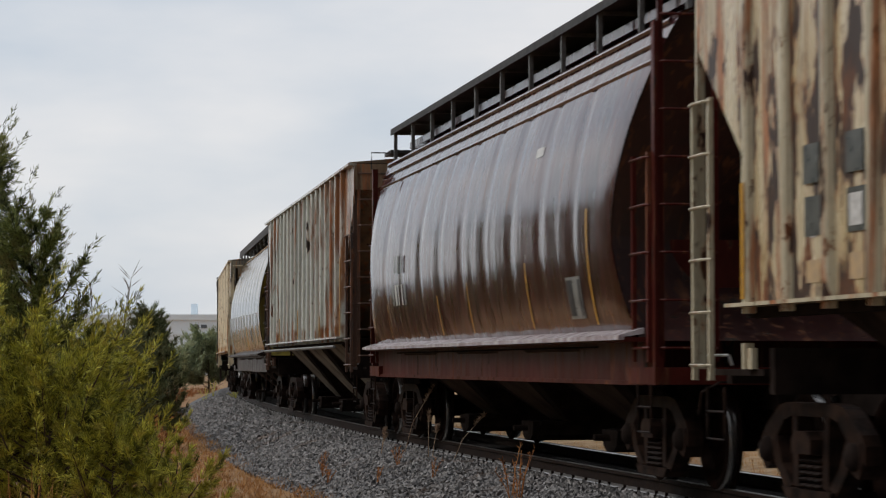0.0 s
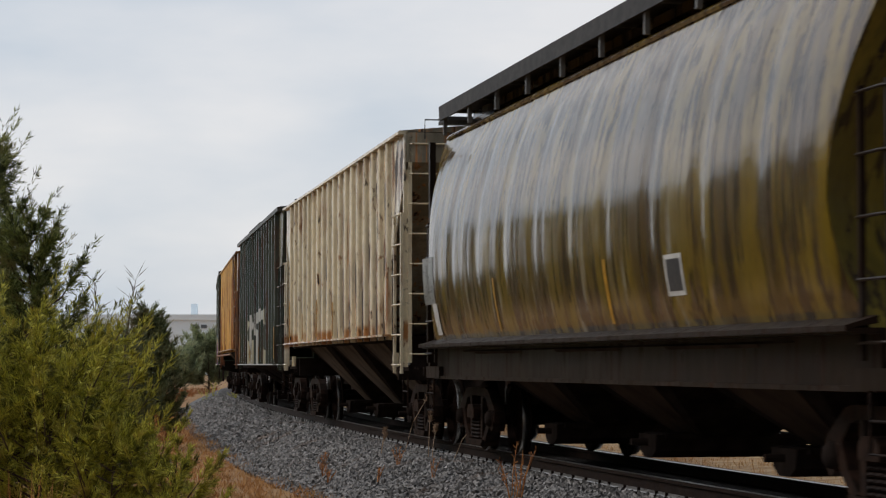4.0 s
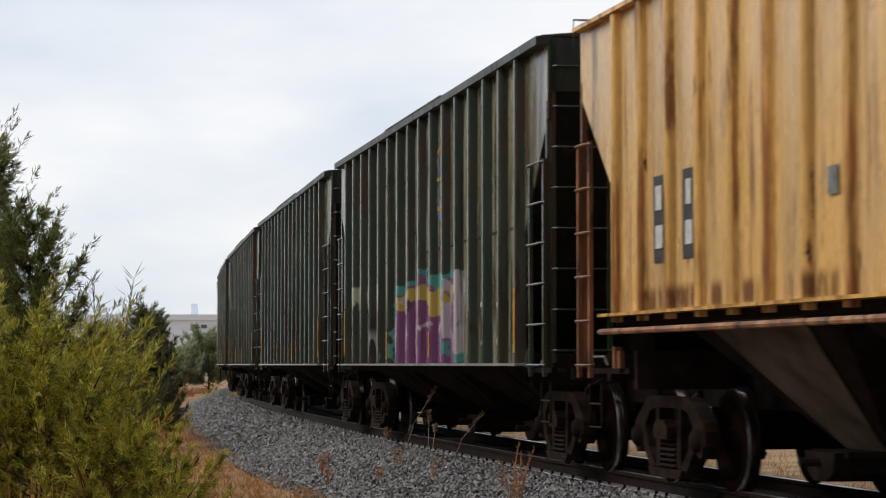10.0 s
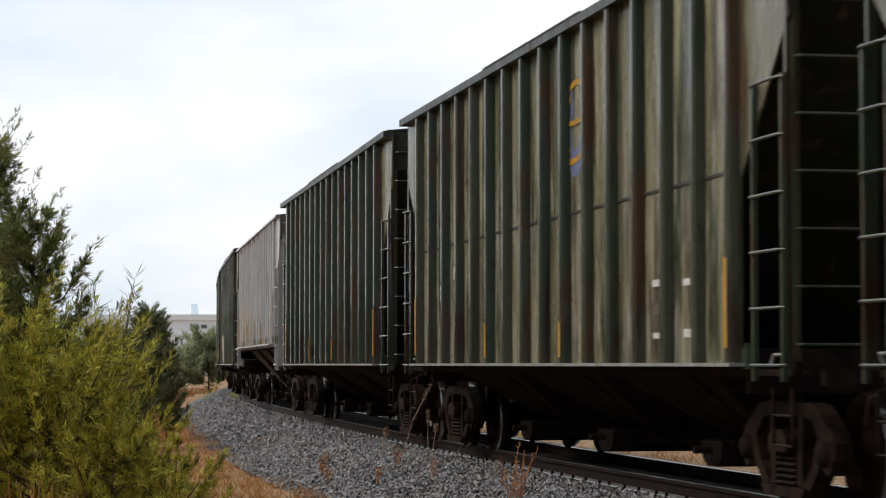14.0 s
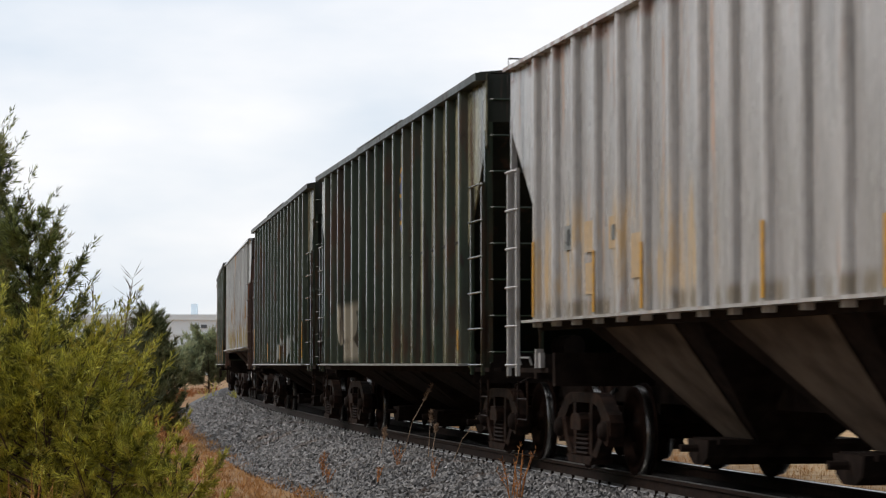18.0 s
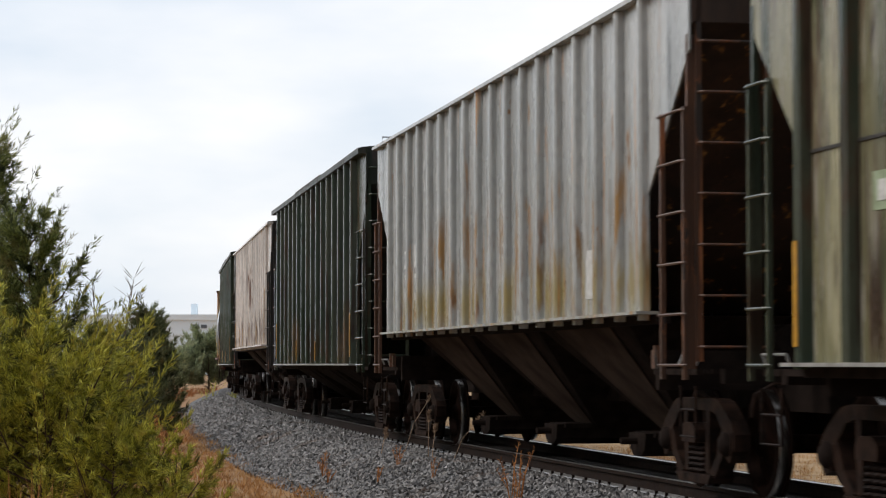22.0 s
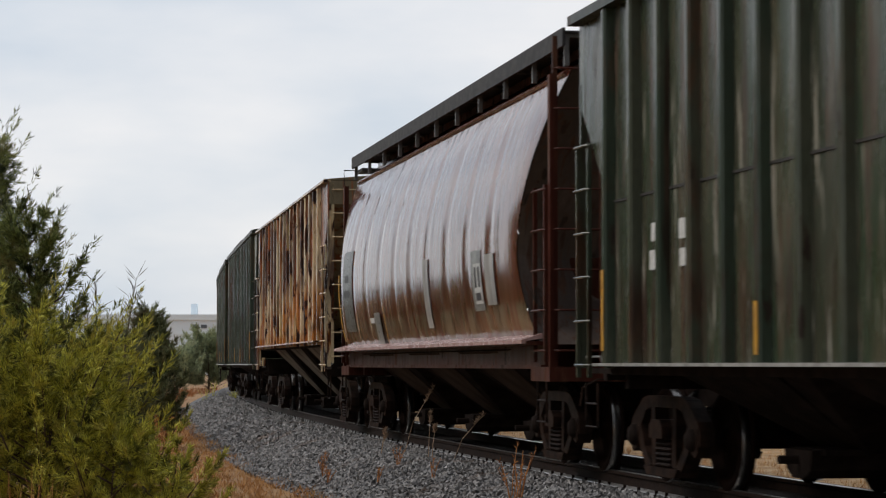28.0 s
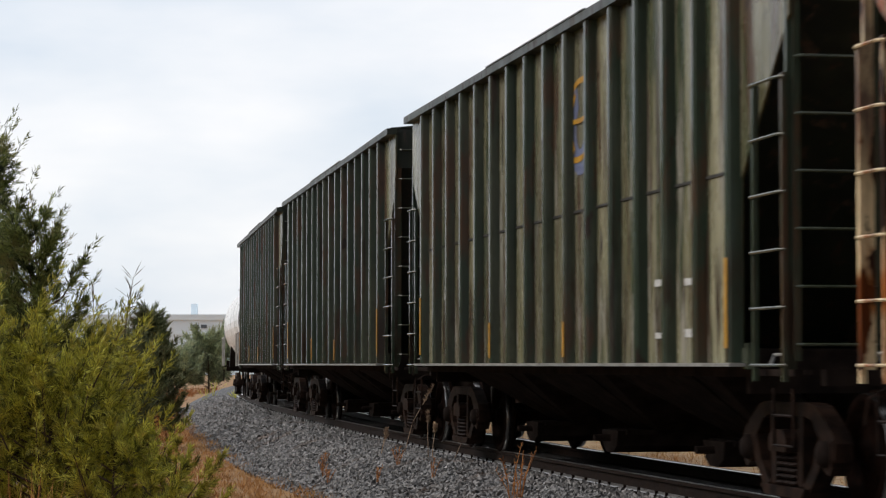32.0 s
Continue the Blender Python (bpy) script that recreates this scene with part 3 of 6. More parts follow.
# ------------------------------------------------------------------ ribbed covered hoppers
def ribbed_hopper(label, pitch, mats, posts, sill_z, diag_z, eave, group="", pipe=False, marks=(), reflectors=(), seam=0.0, trim=None):
    """A covered hopper with flat sides stiffened by outside posts. It stands on the origin, its length along x, the front end at -x."""
    car = new("hopper_wagon")
    tagged(car, label, "hopper wagon", group or "wagons of the freight train")
    CARS.append(car)
    side_mat, post_mat, end_mat, under_mat = mats
    trim = trim or post_mat
    end = pitch / 2 - 0.72
    half = end - (1.12 if sill_z < 1.3 else 1.26)
    W, D = (1.50, 0.105) if sill_z < 1.3 else (1.525, 0.07)
    key = (round(pitch, 2), sill_z, diag_z, posts)
    outline = [(-half, sill_z), (half, sill_z), (half, diag_z), (end, diag_z + 1.12), (end, eave), (-end, eave), (-end, diag_z + 1.12), (-half, diag_z)]
    for k in (1, -1):
        turn = pose(0, 0, 0) if k > 0 else flipped()
        part("side_panel", shared(("side_panel",) + key, lambda: Mesh().prism(outline, "y", W - 0.02, W)), side_mat, car, at=turn)
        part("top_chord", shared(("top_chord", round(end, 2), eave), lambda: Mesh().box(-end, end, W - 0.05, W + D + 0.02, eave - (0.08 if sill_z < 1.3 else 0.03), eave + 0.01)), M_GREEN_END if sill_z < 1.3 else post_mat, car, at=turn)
        part("side_sill", shared(("side_sill", round(half, 2), sill_z), lambda: Mesh().box(-half - 0.15, half + 0.15, W - 0.16, W - 0.03, sill_z - 0.10, sill_z - 0.02)), M_UNDER, car, at=turn)
        part("sill_lip", shared(("sill_lip", round(half, 2), sill_z), lambda: Mesh().box(-half - 0.15, half + 0.15, W - 0.05, W + 0.15, sill_z - 0.02, sill_z + 0.008)), M_LIP if sill_z < 1.3 else post_mat, car, at=turn)
        for i in range(posts):
            x = -half + 0.06 + (2 * half - 0.12) * i / (posts - 1)
            top = eave - (0.08 if sill_z < 1.3 else 0.035)
            part("side_post", shared(("side_post", sill_z, eave, round(x, 3)), lambda: post_mesh(sill_z + (0.01 if sill_z < 1.3 else -0.07), top, 0.105, D, x, W)), post_mat, car, at=turn)
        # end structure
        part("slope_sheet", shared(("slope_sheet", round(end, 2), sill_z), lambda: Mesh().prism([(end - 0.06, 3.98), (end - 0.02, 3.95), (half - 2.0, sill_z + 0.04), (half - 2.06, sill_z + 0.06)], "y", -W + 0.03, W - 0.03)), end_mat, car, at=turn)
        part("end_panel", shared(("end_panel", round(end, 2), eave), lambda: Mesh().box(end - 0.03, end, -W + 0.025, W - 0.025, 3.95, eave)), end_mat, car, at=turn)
        part_platform(car, half, end, turn)
        for e in (1, -1):
            part("corner_post", shared(("corner_post", round(end, 2)), lambda: Mesh().box(end - 0.055, end - 0.005, W - 0.06, W + 0.005, 1.09, 3.85)), trim, car, at=pose(0, 0, 0) if (k, e) == (1, 1) else flipped() if (k, e) == (-1, 1) else pose(-2 * end + 0.09, 0, 0) if k > 0 else pose(2 * end - 0.09, 0, 0, 0, 0, 180))
            part("corner_gusset", shared(("gusset", sill_z), lambda: Mesh().box(-0.08, 0.10, -0.03, 0.015, 0, 0.16).box(0.02, 0.07, -0.04, 0.04, 0, 0.20)), trim, car, at=pose(e * (half + 0.12), 1.48 * k, 1.09, 0, 0, 0 if e * k > 0 else 180))
    ladder(car, -end + 0.02, 0.84, 1.15, eave - 0.05, 0.60, "y", trim)
    ladder(car, -end + 0.04, W + 0.03, 1.0, 3.25, 0.66, "x", trim)
    ladder(car, end - 0.44, W + 0.03, 1.0, 3.25, 0.40, "x", trim)
    ladder(car, end - 0.02, -1.38, 1.15, eave - 0.05, 0.5, "y", trim)
    # roof
    roof = [(-W - 0.07, eave + 0.022), (-0.75, eave + 0.10), (0.75, eave + 0.10), (W + 0.07, eave + 0.022), (W + 0.07, eave + 0.011), (-W - 0.07, eave + 0.011)]
    if sill_z < 1.3:
        for k in (1, -1):
            part("roof_flashing", shared(("roof_flashing", eave), lambda: Mesh().box(-2.25, 2.25, W + D - 0.09, W + D + 0.03, eave + 0.012, eave + 0.026)), M_GALV, car, "pale grey metal roof flashing", pose(0, 0, 0) if k > 0 else flipped())
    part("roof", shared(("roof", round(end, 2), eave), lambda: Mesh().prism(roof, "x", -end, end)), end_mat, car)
    for i in range(4):
        part("roof_hatch", shared("roof_hatch", lambda: Mesh().prism([(-0.30, 0), (-0.26, 0.07), (0.26, 0.07), (0.30, 0)], "x", -1.4, 1.4)), side_mat, car, at=pose(-end + 2.2 + (2 * end - 4.4) * i / 3, 0.0, eave + 0.08))
    roof_walk(car, 2 * end + 0.15, eave + 0.22, M_GALV)
    for k in (1, -1):
        turn = pose(0, 0, 0) if k > 0 else flipped()
        part("roof_end_board", shared(("roof_end_board", round(end, 2), eave), lambda: Mesh().box(end - 0.55, end + 0.22, -0.95, 0.95, eave + 0.16, eave + 0.21)), M_BOARD, car, "dark metal roof-end step board", turn)
        part("roof_loop", shared(("roof_loop", round(end, 2), eave), lambda: Mesh().pipe([(end + 0.1, -1.25, eave - 0.1), (end + 0.1, -1.25, eave + 0.17), (end + 0.1, -0.35, eave + 0.17), (end + 0.1, -0.35, eave + 0.0)], 0.011, 6)), M_BOARD, car, at=turn)
    underframe(car, half, end, post_mat)
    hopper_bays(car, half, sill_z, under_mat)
    if pipe:
        part("steam_pipe", Mesh().tube((-half, W + 0.17, sill_z - 0.16), (half, W + 0.17, sill_z - 0.16), 0.028, 8).data("pipe"), pipe, car, "pale pipe along the side sill")
    for x in (-(pitch / 2 - 2.05), pitch / 2 - 2.05):
        make_truck(car, x)
    gap = (2 * half - 0.12) / (posts - 1)
    for i, z0, z1 in reflectors:
        part("reflector", shared(("reflector", z0, z1), lambda: Mesh().box(-0.038, 0.038, 0, 0.006, z0, z1)), M_YELLOW, car, "yellow reflective strip", pose(-half + 0.06 + gap * i, W + D + 0.001, 0))
    for k, (i, z0, z1, w, mat) in enumerate(marks):
        part("stencil_mark", shared(("mark", z0, z1, w), lambda: Mesh().box(-w / 2, w / 2, 0, 0.004, z0, z1)), mat, car, at=pose(-half + 0.06 + gap * (i + 0.5) - 0.06, W + 0.001 + 0.003 * (k % 7), 0))
    if seam:
        emblem(car, -1.62, W + 0.004)
        part("panel_seam", shared(("panel_seam", round(half, 2), seam), lambda: Mesh().box(-half, half, W, W + 0.012, seam - 0.012, seam + 0.012)), M_SEAM, car)
    part("brake_wheel", shared("brake_wheel", brake_wheel_mesh), M_UNDER, car, at=pose(-end - 0.08, -0.55, 2.3))
    part("brake_cylinder", shared("brake_cylinder", lambda: Mesh().tube((-0.35, 0, 0), (0.35, 0, 0), 0.14, 12).tube((0.35, 0, 0), (0.8, 0, 0), 0.03, 6)), M_UNDER, car, at=pose(-half + 0.7, 0.1, 1.35))
    return car


def arc_mesh(cx, cz, rx, rz, a0, a1, wide):
    """A flat painted stroke along part of an ellipse, in the plane of the car's side."""
    n = 14
    verts = []
    for i in range(n + 1):
        a = math.radians(a0 + (a1 - a0) * i / n)
        for k in (-0.5, 0.5):
            verts.append((cx + (rx + k * wide) * math.cos(a), 0.0, cz + (rz + k * wide) * math.sin(a)))
    return Mesh().add(verts, [(2 * i, 2 * i + 1, 2 * i + 3, 2 * i + 2) for i in range(n)])


def emblem(car, x, y):
    """The worn railway emblem on the side: curling yellow strokes over a blue shape."""
    part("emblem_ground", shared("emblem_ground", lambda: arc_mesh(0, 3.45, 0.30, 0.34, 200, 430, 0.26)), M_BLUE, car, "faded blue painted emblem", pose(x, y, 0))
    strokes = (("emblem_curl", (-0.05, 3.72, 0.42, 0.20, 20, 200, 0.06)), ("emblem_tail", (0.10, 3.30, 0.46, 0.16, 170, 380, 0.06)), ("emblem_stem", (-0.30, 3.50, 0.62, 0.46, -35, 40, 0.07)), ("emblem_bar", (0.02, 3.62, 0.50, 0.10, 190, 350, 0.05)))
    for k, (name, shape) in enumerate(strokes):
        part("emblem_stroke", shared(name, lambda: arc_mesh(*shape)), M_YELLOW, car, "worn yellow painted stroke", pose(x, y + 0.003 + 0.002 * k, 0))


def brake_wheel_mesh():
    q = Mesh()
    pts = [(0, 0.27 * math.cos(a * 0.3142), 0.27 * math.sin(a * 0.3142)) for a in range(21)]
    q.pipe(pts, 0.016, 5)
    for a in range(5):
        q.tube((0, 0, 0), (0, 0.27 * math.cos(a * 1.2566), 0.27 * math.sin(a * 1.2566)), 0.011, 4)
    return q.tube((-0.03, 0, 0), (0.1, 0, 0), 0.04, 8)


def bay_mesh(length, top):
    """One discharge hopper: four sloping walls down to the outlet gate."""
    a, b, w0, w1 = length / 2, 0.45, 1.42, 0.34
    zt, zb = top, 0.42
    q = Mesh()
    q.add([(-a, -w0, zt), (a, -w0, zt), (a, w0, zt), (-a, w0, zt), (-b, -w1, zb), (b, -w1, zb), (b, w1, zb), (-b, w1, zb)],
          [(0, 1, 2, 3), (7, 6, 5, 4), (0, 4, 5, 1), (1, 5, 6, 2), (2, 6, 7, 3), (3, 7, 4, 0)])
    return q


def gate_mesh():
    q = Mesh().prism([(-0.32, 0.44), (0.32, 0.44), (0.27, 0.28), (0.13, 0.21), (-0.13, 0.21), (-0.27, 0.28)], "y", -0.78, 0.78)
    q.box(-0.4, 0.4, -0.7, 0.7, 0.40, 0.45)
    return q.tube((0, -0.95, 0.36), (0, 0.95, 0.36), 0.035, 8)


def bay_plate(length, top):
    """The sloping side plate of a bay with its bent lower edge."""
    a, b = 0.31 * length, 0.40
    q = Mesh()
    front = [(-a, 1.432, top - 0.02), (a, 1.432, top - 0.02), (b, 0.392, 0.45), (-b, 0.392, 0.45)]
    q.add(front + [(x, y - 0.014, z) for x, y, z in front], [(0, 1, 2, 3), (7, 6, 5, 4), (0, 4, 5, 1), (1, 5, 6, 2), (2, 6, 7, 3), (3, 7, 4, 0)])
    return q


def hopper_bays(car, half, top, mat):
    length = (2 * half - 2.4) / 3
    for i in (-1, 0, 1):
        # Sloping faces near-black, most side plates paler: shade and light set by colour.
        bay = part("hopper_bay", shared(("hopper_bay", round(length, 2), top), lambda: bay_mesh(length, top)), M_UNDER, car, "near-black hopper bay with shade put in its colour", pose(i * length, 0, 0))
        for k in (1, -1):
            part("bay_side_plate", shared(("bay_side_plate", round(length, 2), top), lambda: bay_plate(length, top)), mat, bay, "dusty painted side plate with its lighting in the colour", pose(0, 0, 0) if k > 0 else flipped())
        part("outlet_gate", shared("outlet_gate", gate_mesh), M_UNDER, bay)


# ------------------------------------------------------------------ barrel-sided covered hoppers
def barrel_y(z, eave):
    a = -0.62 + (z - 1.34) / (eave - 1.34) * 1.62
    return 1.60 * math.cos(a * 0.78) ** 0.9


def barrel_outline(bulge, sill, eave):
    """Half a cross-section of the rounded tank, from the sill up to the roof's middle."""
    pts = []
    for i in range(25):
        f = i / 24
        a = -0.62 + f * 1.62
        y = (1.60 + bulge) * math.cos(a * 0.78) ** 0.9
        pts.append((y, sill + (eave - sill) * f))
    top = pts[-1][0]
    for i in range(1, 7):
        f = i / 6
        pts.append((top * (1 - f), eave + 0.28 * math.sin(f * 1.5708)))
    return pts


def crease_at(f):
    """The shell swells a little between its welded seams: 0 at a seam, 1 between."""
    return 1 - abs(((f * 10.0) % 1.0) * 2 - 1) ** 10


def end_lean(z, eave):
    """How far the shell's rounded end edge reaches out beyond its waist at that height."""
    f = (z - 1.34) / (eave - 1.34)
    return 0.42 * max(0.0, 1 - f / 0.35) ** 1.6 + 0.92 * max(0.0, min(1.0, (f - 0.3) / 0.7)) ** 1.5


def barrel_hopper(label, pitch, mats, eave=4.25, stands=True, rows=11, marks=(), skirt=0.98, ledge=None):
    """A covered hopper with smooth bulging sides, a heavy side sill and a running board on stands."""
    car = new("barrel_hopper_wagon")
    tagged(car, label, "hopper wagon", "wagons of the freight train")
    CARS.append(car)
    side_mat, trim_mat, end_mat, under_mat = mats
    half, end = pitch / 2 - 1.65, pitch / 2 - 0.72
    section = barrel_outline(0.0, 1.34, eave)
    ring = [(y, z) for y, z in section] + [(-y, z) for y, z in section[-2::-1]]
    m = len(ring)

    def shell():
        q = Mesh()
        n = 91
        verts, faces = [], []
        for i in range(n):
            f = i / (n - 1)
            x = -half + 2 * half * f
            crease = 0.012 * crease_at(f)
            for k, (y, z) in enumerate(ring):
                out = 1 if f > 0.5 else -1
                xx = x + (end_lean(z, eave) * out if i in (0, n - 1) else end_lean(z, eave) * out * 0.94 if i in (1, n - 2) else 0)
                scale = 1 + crease * (0.9 if 1.5 < z < eave - 0.35 else 0)
                verts.append((xx, y * scale, z))
        for i in range(n - 1):
            faces += [(i * m + k, i * m + k + 1, (i + 1) * m + k + 1, (i + 1) * m + k) for k in range(m - 1)]
        q.add(verts, faces)
        return q
    part("barrel_shell", shared(("barrel_shell", round(pitch, 2), eave), shell, True), side_mat, car)
    for k in (1, -1):
        turn = pose(0, 0, 0) if k > 0 else flipped()

        def cap():
            pts = []
            for y, z in ring:
                pts.append((half + end_lean(z, eave) - 0.05, y * 0.985, z))
            mid = (half - 1.1, 0, 2.2)
            return Mesh().add(pts + [mid], [(i, i + 1, len(pts)) for i in range(len(pts) - 1)] + [(len(pts) - 1, 0, len(pts))])
        part("end_sheet", shared(("end_sheet", round(pitch, 2), eave), cap), end_mat, car, at=turn)
        part("side_sill", shared(("barrel_sill", round(half, 2)), lambda: Mesh().prism([(1.36, skirt), (1.30, skirt), (1.30, skirt - 0.04), (1.44, skirt - 0.04), (1.44, skirt), (1.40, skirt), (1.40, 1.33), (1.60, 1.33), (1.60, 1.37), (1.36, 1.37)], "x", -half - 0.5, half + 0.5)), trim_mat, car, at=turn)
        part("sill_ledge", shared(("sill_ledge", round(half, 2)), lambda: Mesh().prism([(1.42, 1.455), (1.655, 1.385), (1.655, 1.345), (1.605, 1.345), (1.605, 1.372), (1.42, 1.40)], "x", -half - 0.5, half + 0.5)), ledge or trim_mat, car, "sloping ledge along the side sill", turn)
        part("end_platform", shared(("barrel_platform", round(end, 2)), lambda: Mesh().box(half + 0.1, end + 0.06, -1.46, 1.46, 0.95, 1.10).box(half - 0.6, half - 0.5, -1.3, 1.3, 0.95, 2.3)), trim_mat, car, at=turn)
        for e in (1, -1):
            part("corner_post", shared(("barrel_post", round(end, 2)), lambda: Mesh().box(end - 0.10, end, 1.36, 1.44, 1.10, eave - 0.1)), trim_mat, car,
                 at=pose(0, 0, 0) if (k, e) == (1, 1) else flipped() if (k, e) == (-1, 1) else pose(-2 * end + 0.1, 0, 0) if k > 0 else pose(2 * end - 0.1, 0, 0, 0, 0, 180))
    ladder(car, -end + 0.02, 0.88, 1.15, eave + 0.3, 0.5, "y", trim_mat)
    ladder(car, -end + 0.12, 1.46, 1.15, 3.0, 0.5, "x", trim_mat)
    ladder(car, end - 0.62, 1.46, 1.15, 3.0, 0.5, "x", trim_mat)
    part("roof_rib", Mesh().box(-half - 0.6, half + 0.6, -0.9, 0.9, eave + 0.2, eave + 0.30).data("roof_rib"), side_mat, car)
    for k in (1, -1):
        for z in ((eave - 0.06, eave - 0.24, eave - 0.42) if stands else (eave - 0.06,)):
            y = barrel_y(z, eave)
            part("roof_stringer", shared(("stringer", round(half, 2), z), lambda: Mesh().tube((-half - 0.7, y + 0.01, z), (half + 0.7, y + 0.01, z), 0.028, 6)), side_mat, car, at=pose(0, 0, 0) if k > 0 else flipped())
    wide, lift, skirt_z = (2.3, 0.50, -0.06) if stands else (2.6, 0.36, -0.16)
    h = wide / 2
    board = [(-h, skirt_z), (-h + 0.03, skirt_z), (-h + 0.03, -0.02), (h - 0.03, -0.02), (h - 0.03, skirt_z), (h, skirt_z), (h, 0.03), (h - 0.03, 0.03), (h - 0.03, 0.0), (-h + 0.03, 0.0), (-h + 0.03, 0.03), (-h, 0.03)]
    part("running_board", shared(("wide_board", round(end, 2), wide), lambda: Mesh().prism(board, "x", -end, end)), M_BOARD, car, "dark metal running board over the roof", pose(0, 0, eave + lift))
    for k, (x, z0, z1, w, mat) in enumerate(marks):
        strip = Mesh()
        n = 6
        vs = [(x + dx, barrel_y(z0 + (z1 - z0) * i / n, eave) * (1 + 0.0108 * crease_at((x + dx + half) / (2 * half))) + 0.004 + 0.0015 * k, z0 + (z1 - z0) * i / n) for i in range(n + 1) for dx in (-w / 2, -w / 4, 0, w / 4, w / 2)]
        strip.add(vs, [(5 * i + j, 5 * i + j + 1, 5 * i + j + 6, 5 * i + j + 5) for i in range(n) for j in range(4)])
        part("stencil_mark", strip.data("mark"), mat, car)
    for i in range(rows):
        x = -end + 0.1 + (2 * end - 0.2) * i / (rows - 1)
        part("board_stand", shared(("board_stand", wide), lambda: Mesh().box(-0.025, 0.025, -h + 0.04, -h + 0.09, -lift, -0.02).box(-0.025, 0.025, h - 0.09, h - 0.04, -lift, -0.02).box(-0.03, 0.03, -h + 0.04, h - 0.04, -0.06, -0.022)), M_GALV, car, at=pose(x, 0, eave + lift))
    underframe(car, half, end, trim_mat)
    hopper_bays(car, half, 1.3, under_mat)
    for x in (-(pitch / 2 - 2.05), pitch / 2 - 2.05):
        make_truck(car, x)
    part("brake_wheel", shared("brake_wheel", brake_wheel_mesh), M_UNDER, car, at=pose(-end - 0.08, -0.55, 2.3))
    return car


# ------------------------------------------------------------------ tank wagon
def tank_wagon(label, pitch):
    """A tank car: a lying cylinder with dished ends on saddles, a railed platform on top and railed end steps."""
    car = new("tank_wagon")
    tagged(car, label, "tank wagon", "wagons of the freight train")
    CARS.append(car)
    white = paint("white_tank", (0.80, 0.80, 0.79), (0.72, 0.72, 0.70), (0.2, 0.1, 0.05), 0.5, 0.03, 0.0, 0.3, 24, grime=0.15)
    rail = plain("pale_handrail_paint", (0.50, 0.49, 0.46), (0.38, 0.36, 0.33), 0.5, 8)
    end, half, r, mid = pitch / 2 - 0.72, pitch / 2 - 1.75, 1.48, 2.46
    part("tank", Mesh().prism([(r * math.cos(a * 0.1309), mid + r * math.sin(a * 0.1309)) for a in range(48)], "x", -half, half).data("tank", False), white, car)
    head = Mesh().lathe([(r, 0.0), (r * 0.97, 0.14), (r * 0.86, 0.28), (r * 0.62, 0.40), (r * 0.3, 0.46), (0.0, 0.48)], "z", 48)
    head_data = head.data("tank_head", True)
    for k in (1, -1):
        turn = pose(0, 0, 0) if k > 0 else flipped()
        part("tank_head", head_data, M_UNDER, car, "dark dished tank end", turn @ pose(half, 0, mid, 0, 90, 0))
        part("saddle", shared("saddle", lambda: Mesh().prism([(-1.35, 1.05), (1.35, 1.05), (1.30, 1.75), (0.8, 1.22), (-0.8, 1.22), (-1.30, 1.75)], "x", half - 2.2, half - 1.5)), M_UNDER, car, at=turn)
        part_platform(car, half, end, turn)
        for y in (-1.5, 1.5):
            part("step_rail", shared(("step_rail", y), lambda: Mesh().pipe([(half - 0.9, y, 1.08), (half - 0.9, y, 2.05), (end - 0.1, y, 2.05), (end - 0.1, y, 1.08)], 0.03, 6)), rail, car, "pale bent handrail", turn)
    part("top_platform", Mesh().box(-5.6, -4.2, -1.0, 1.0, mid + r + 0.02, mid + r + 0.08).box(-5.0, -4.8, -0.6, 0.6, mid + r - 0.12, mid + r + 0.02).data("top_platform"), rail, car)
    for y in (-0.97, 0.97):
        part("platform_rail", Mesh().pipe([(-5.55, y, mid + r + 0.06), (-5.55, y, mid + r + 0.66), (-4.25, y, mid + r + 0.66), (-4.25, y, mid + r + 0.06)], 0.03, 6).data("platform_rail"), rail, car, "pale bent handrail")
    underframe(car, half, end, rail)
    for x in (-(pitch / 2 - 2.05), pitch / 2 - 2.05):
        make_truck(car, x)
    return car


# ------------------------------------------------------------------ the train
COUPLINGS = [-91.7, -73.8, -56.3, -38.4, -20.6, -2.66, 14.6, 32.48, 49.57, 66.64, 83.88, 101.06, 118.66, 135.52, 152.44, 170.05, 187.0, 204.31, 220.8, 237.94, 255.78, 272.66, 289.8, 307.0, 324.3]
LENGTHS = [b - a for a, b in zip(COUPLINGS, COUPLINGS[1:])]
TAN = (0.33, 0.31, 0.20)


def lettering(x0, widths, z0, z1, fill, line, rim=None, cap=None, seed=1):
    """Sprayed letter shapes, one beside the other: rim, body, cap and outline strokes, as tags for paint()."""
    rng = random.Random(seed)
    rows = []
    for w in widths:
        a, b, top = x0, x0 + w * 0.86, z1 - 0.18 * rng.random()
        if rim:
            rows.append((a - 0.07, b + 0.07, z0 - 0.2, top + 0.10, rim, 1, 1))
        rows.append((a, b, z0 - 0.2, top, fill, 1, 1))
        if cap:
            rows.append((a + 0.03, b - 0.03, top - 0.20 - 0.2 * rng.random(), top - 0.04, cap, 1, 1))
        rows.append((a - 0.05, a + 0.10, z0 - 0.1, top + 0.02, line, 1, 1))
        rows.append((b - 0.09, b + 0.03, z0 + 0.45 * rng.random(), top + 0.02, line, 1, 1))
        z = z0 + (top - z0) * rng.choice((0.35, 0.55, 0.8))
        rows.append((a + 0.25 * w, b - 0.25 * w, z, z + 0.09, line, 1, 1))
        c = a + (b - a) * rng.uniform(0.3, 0.65)
        rows.append((c, c + 0.08, z0 + 0.3 * rng.random(), z, line, 1, 1))
        x0 += w
    return tuple(rows)


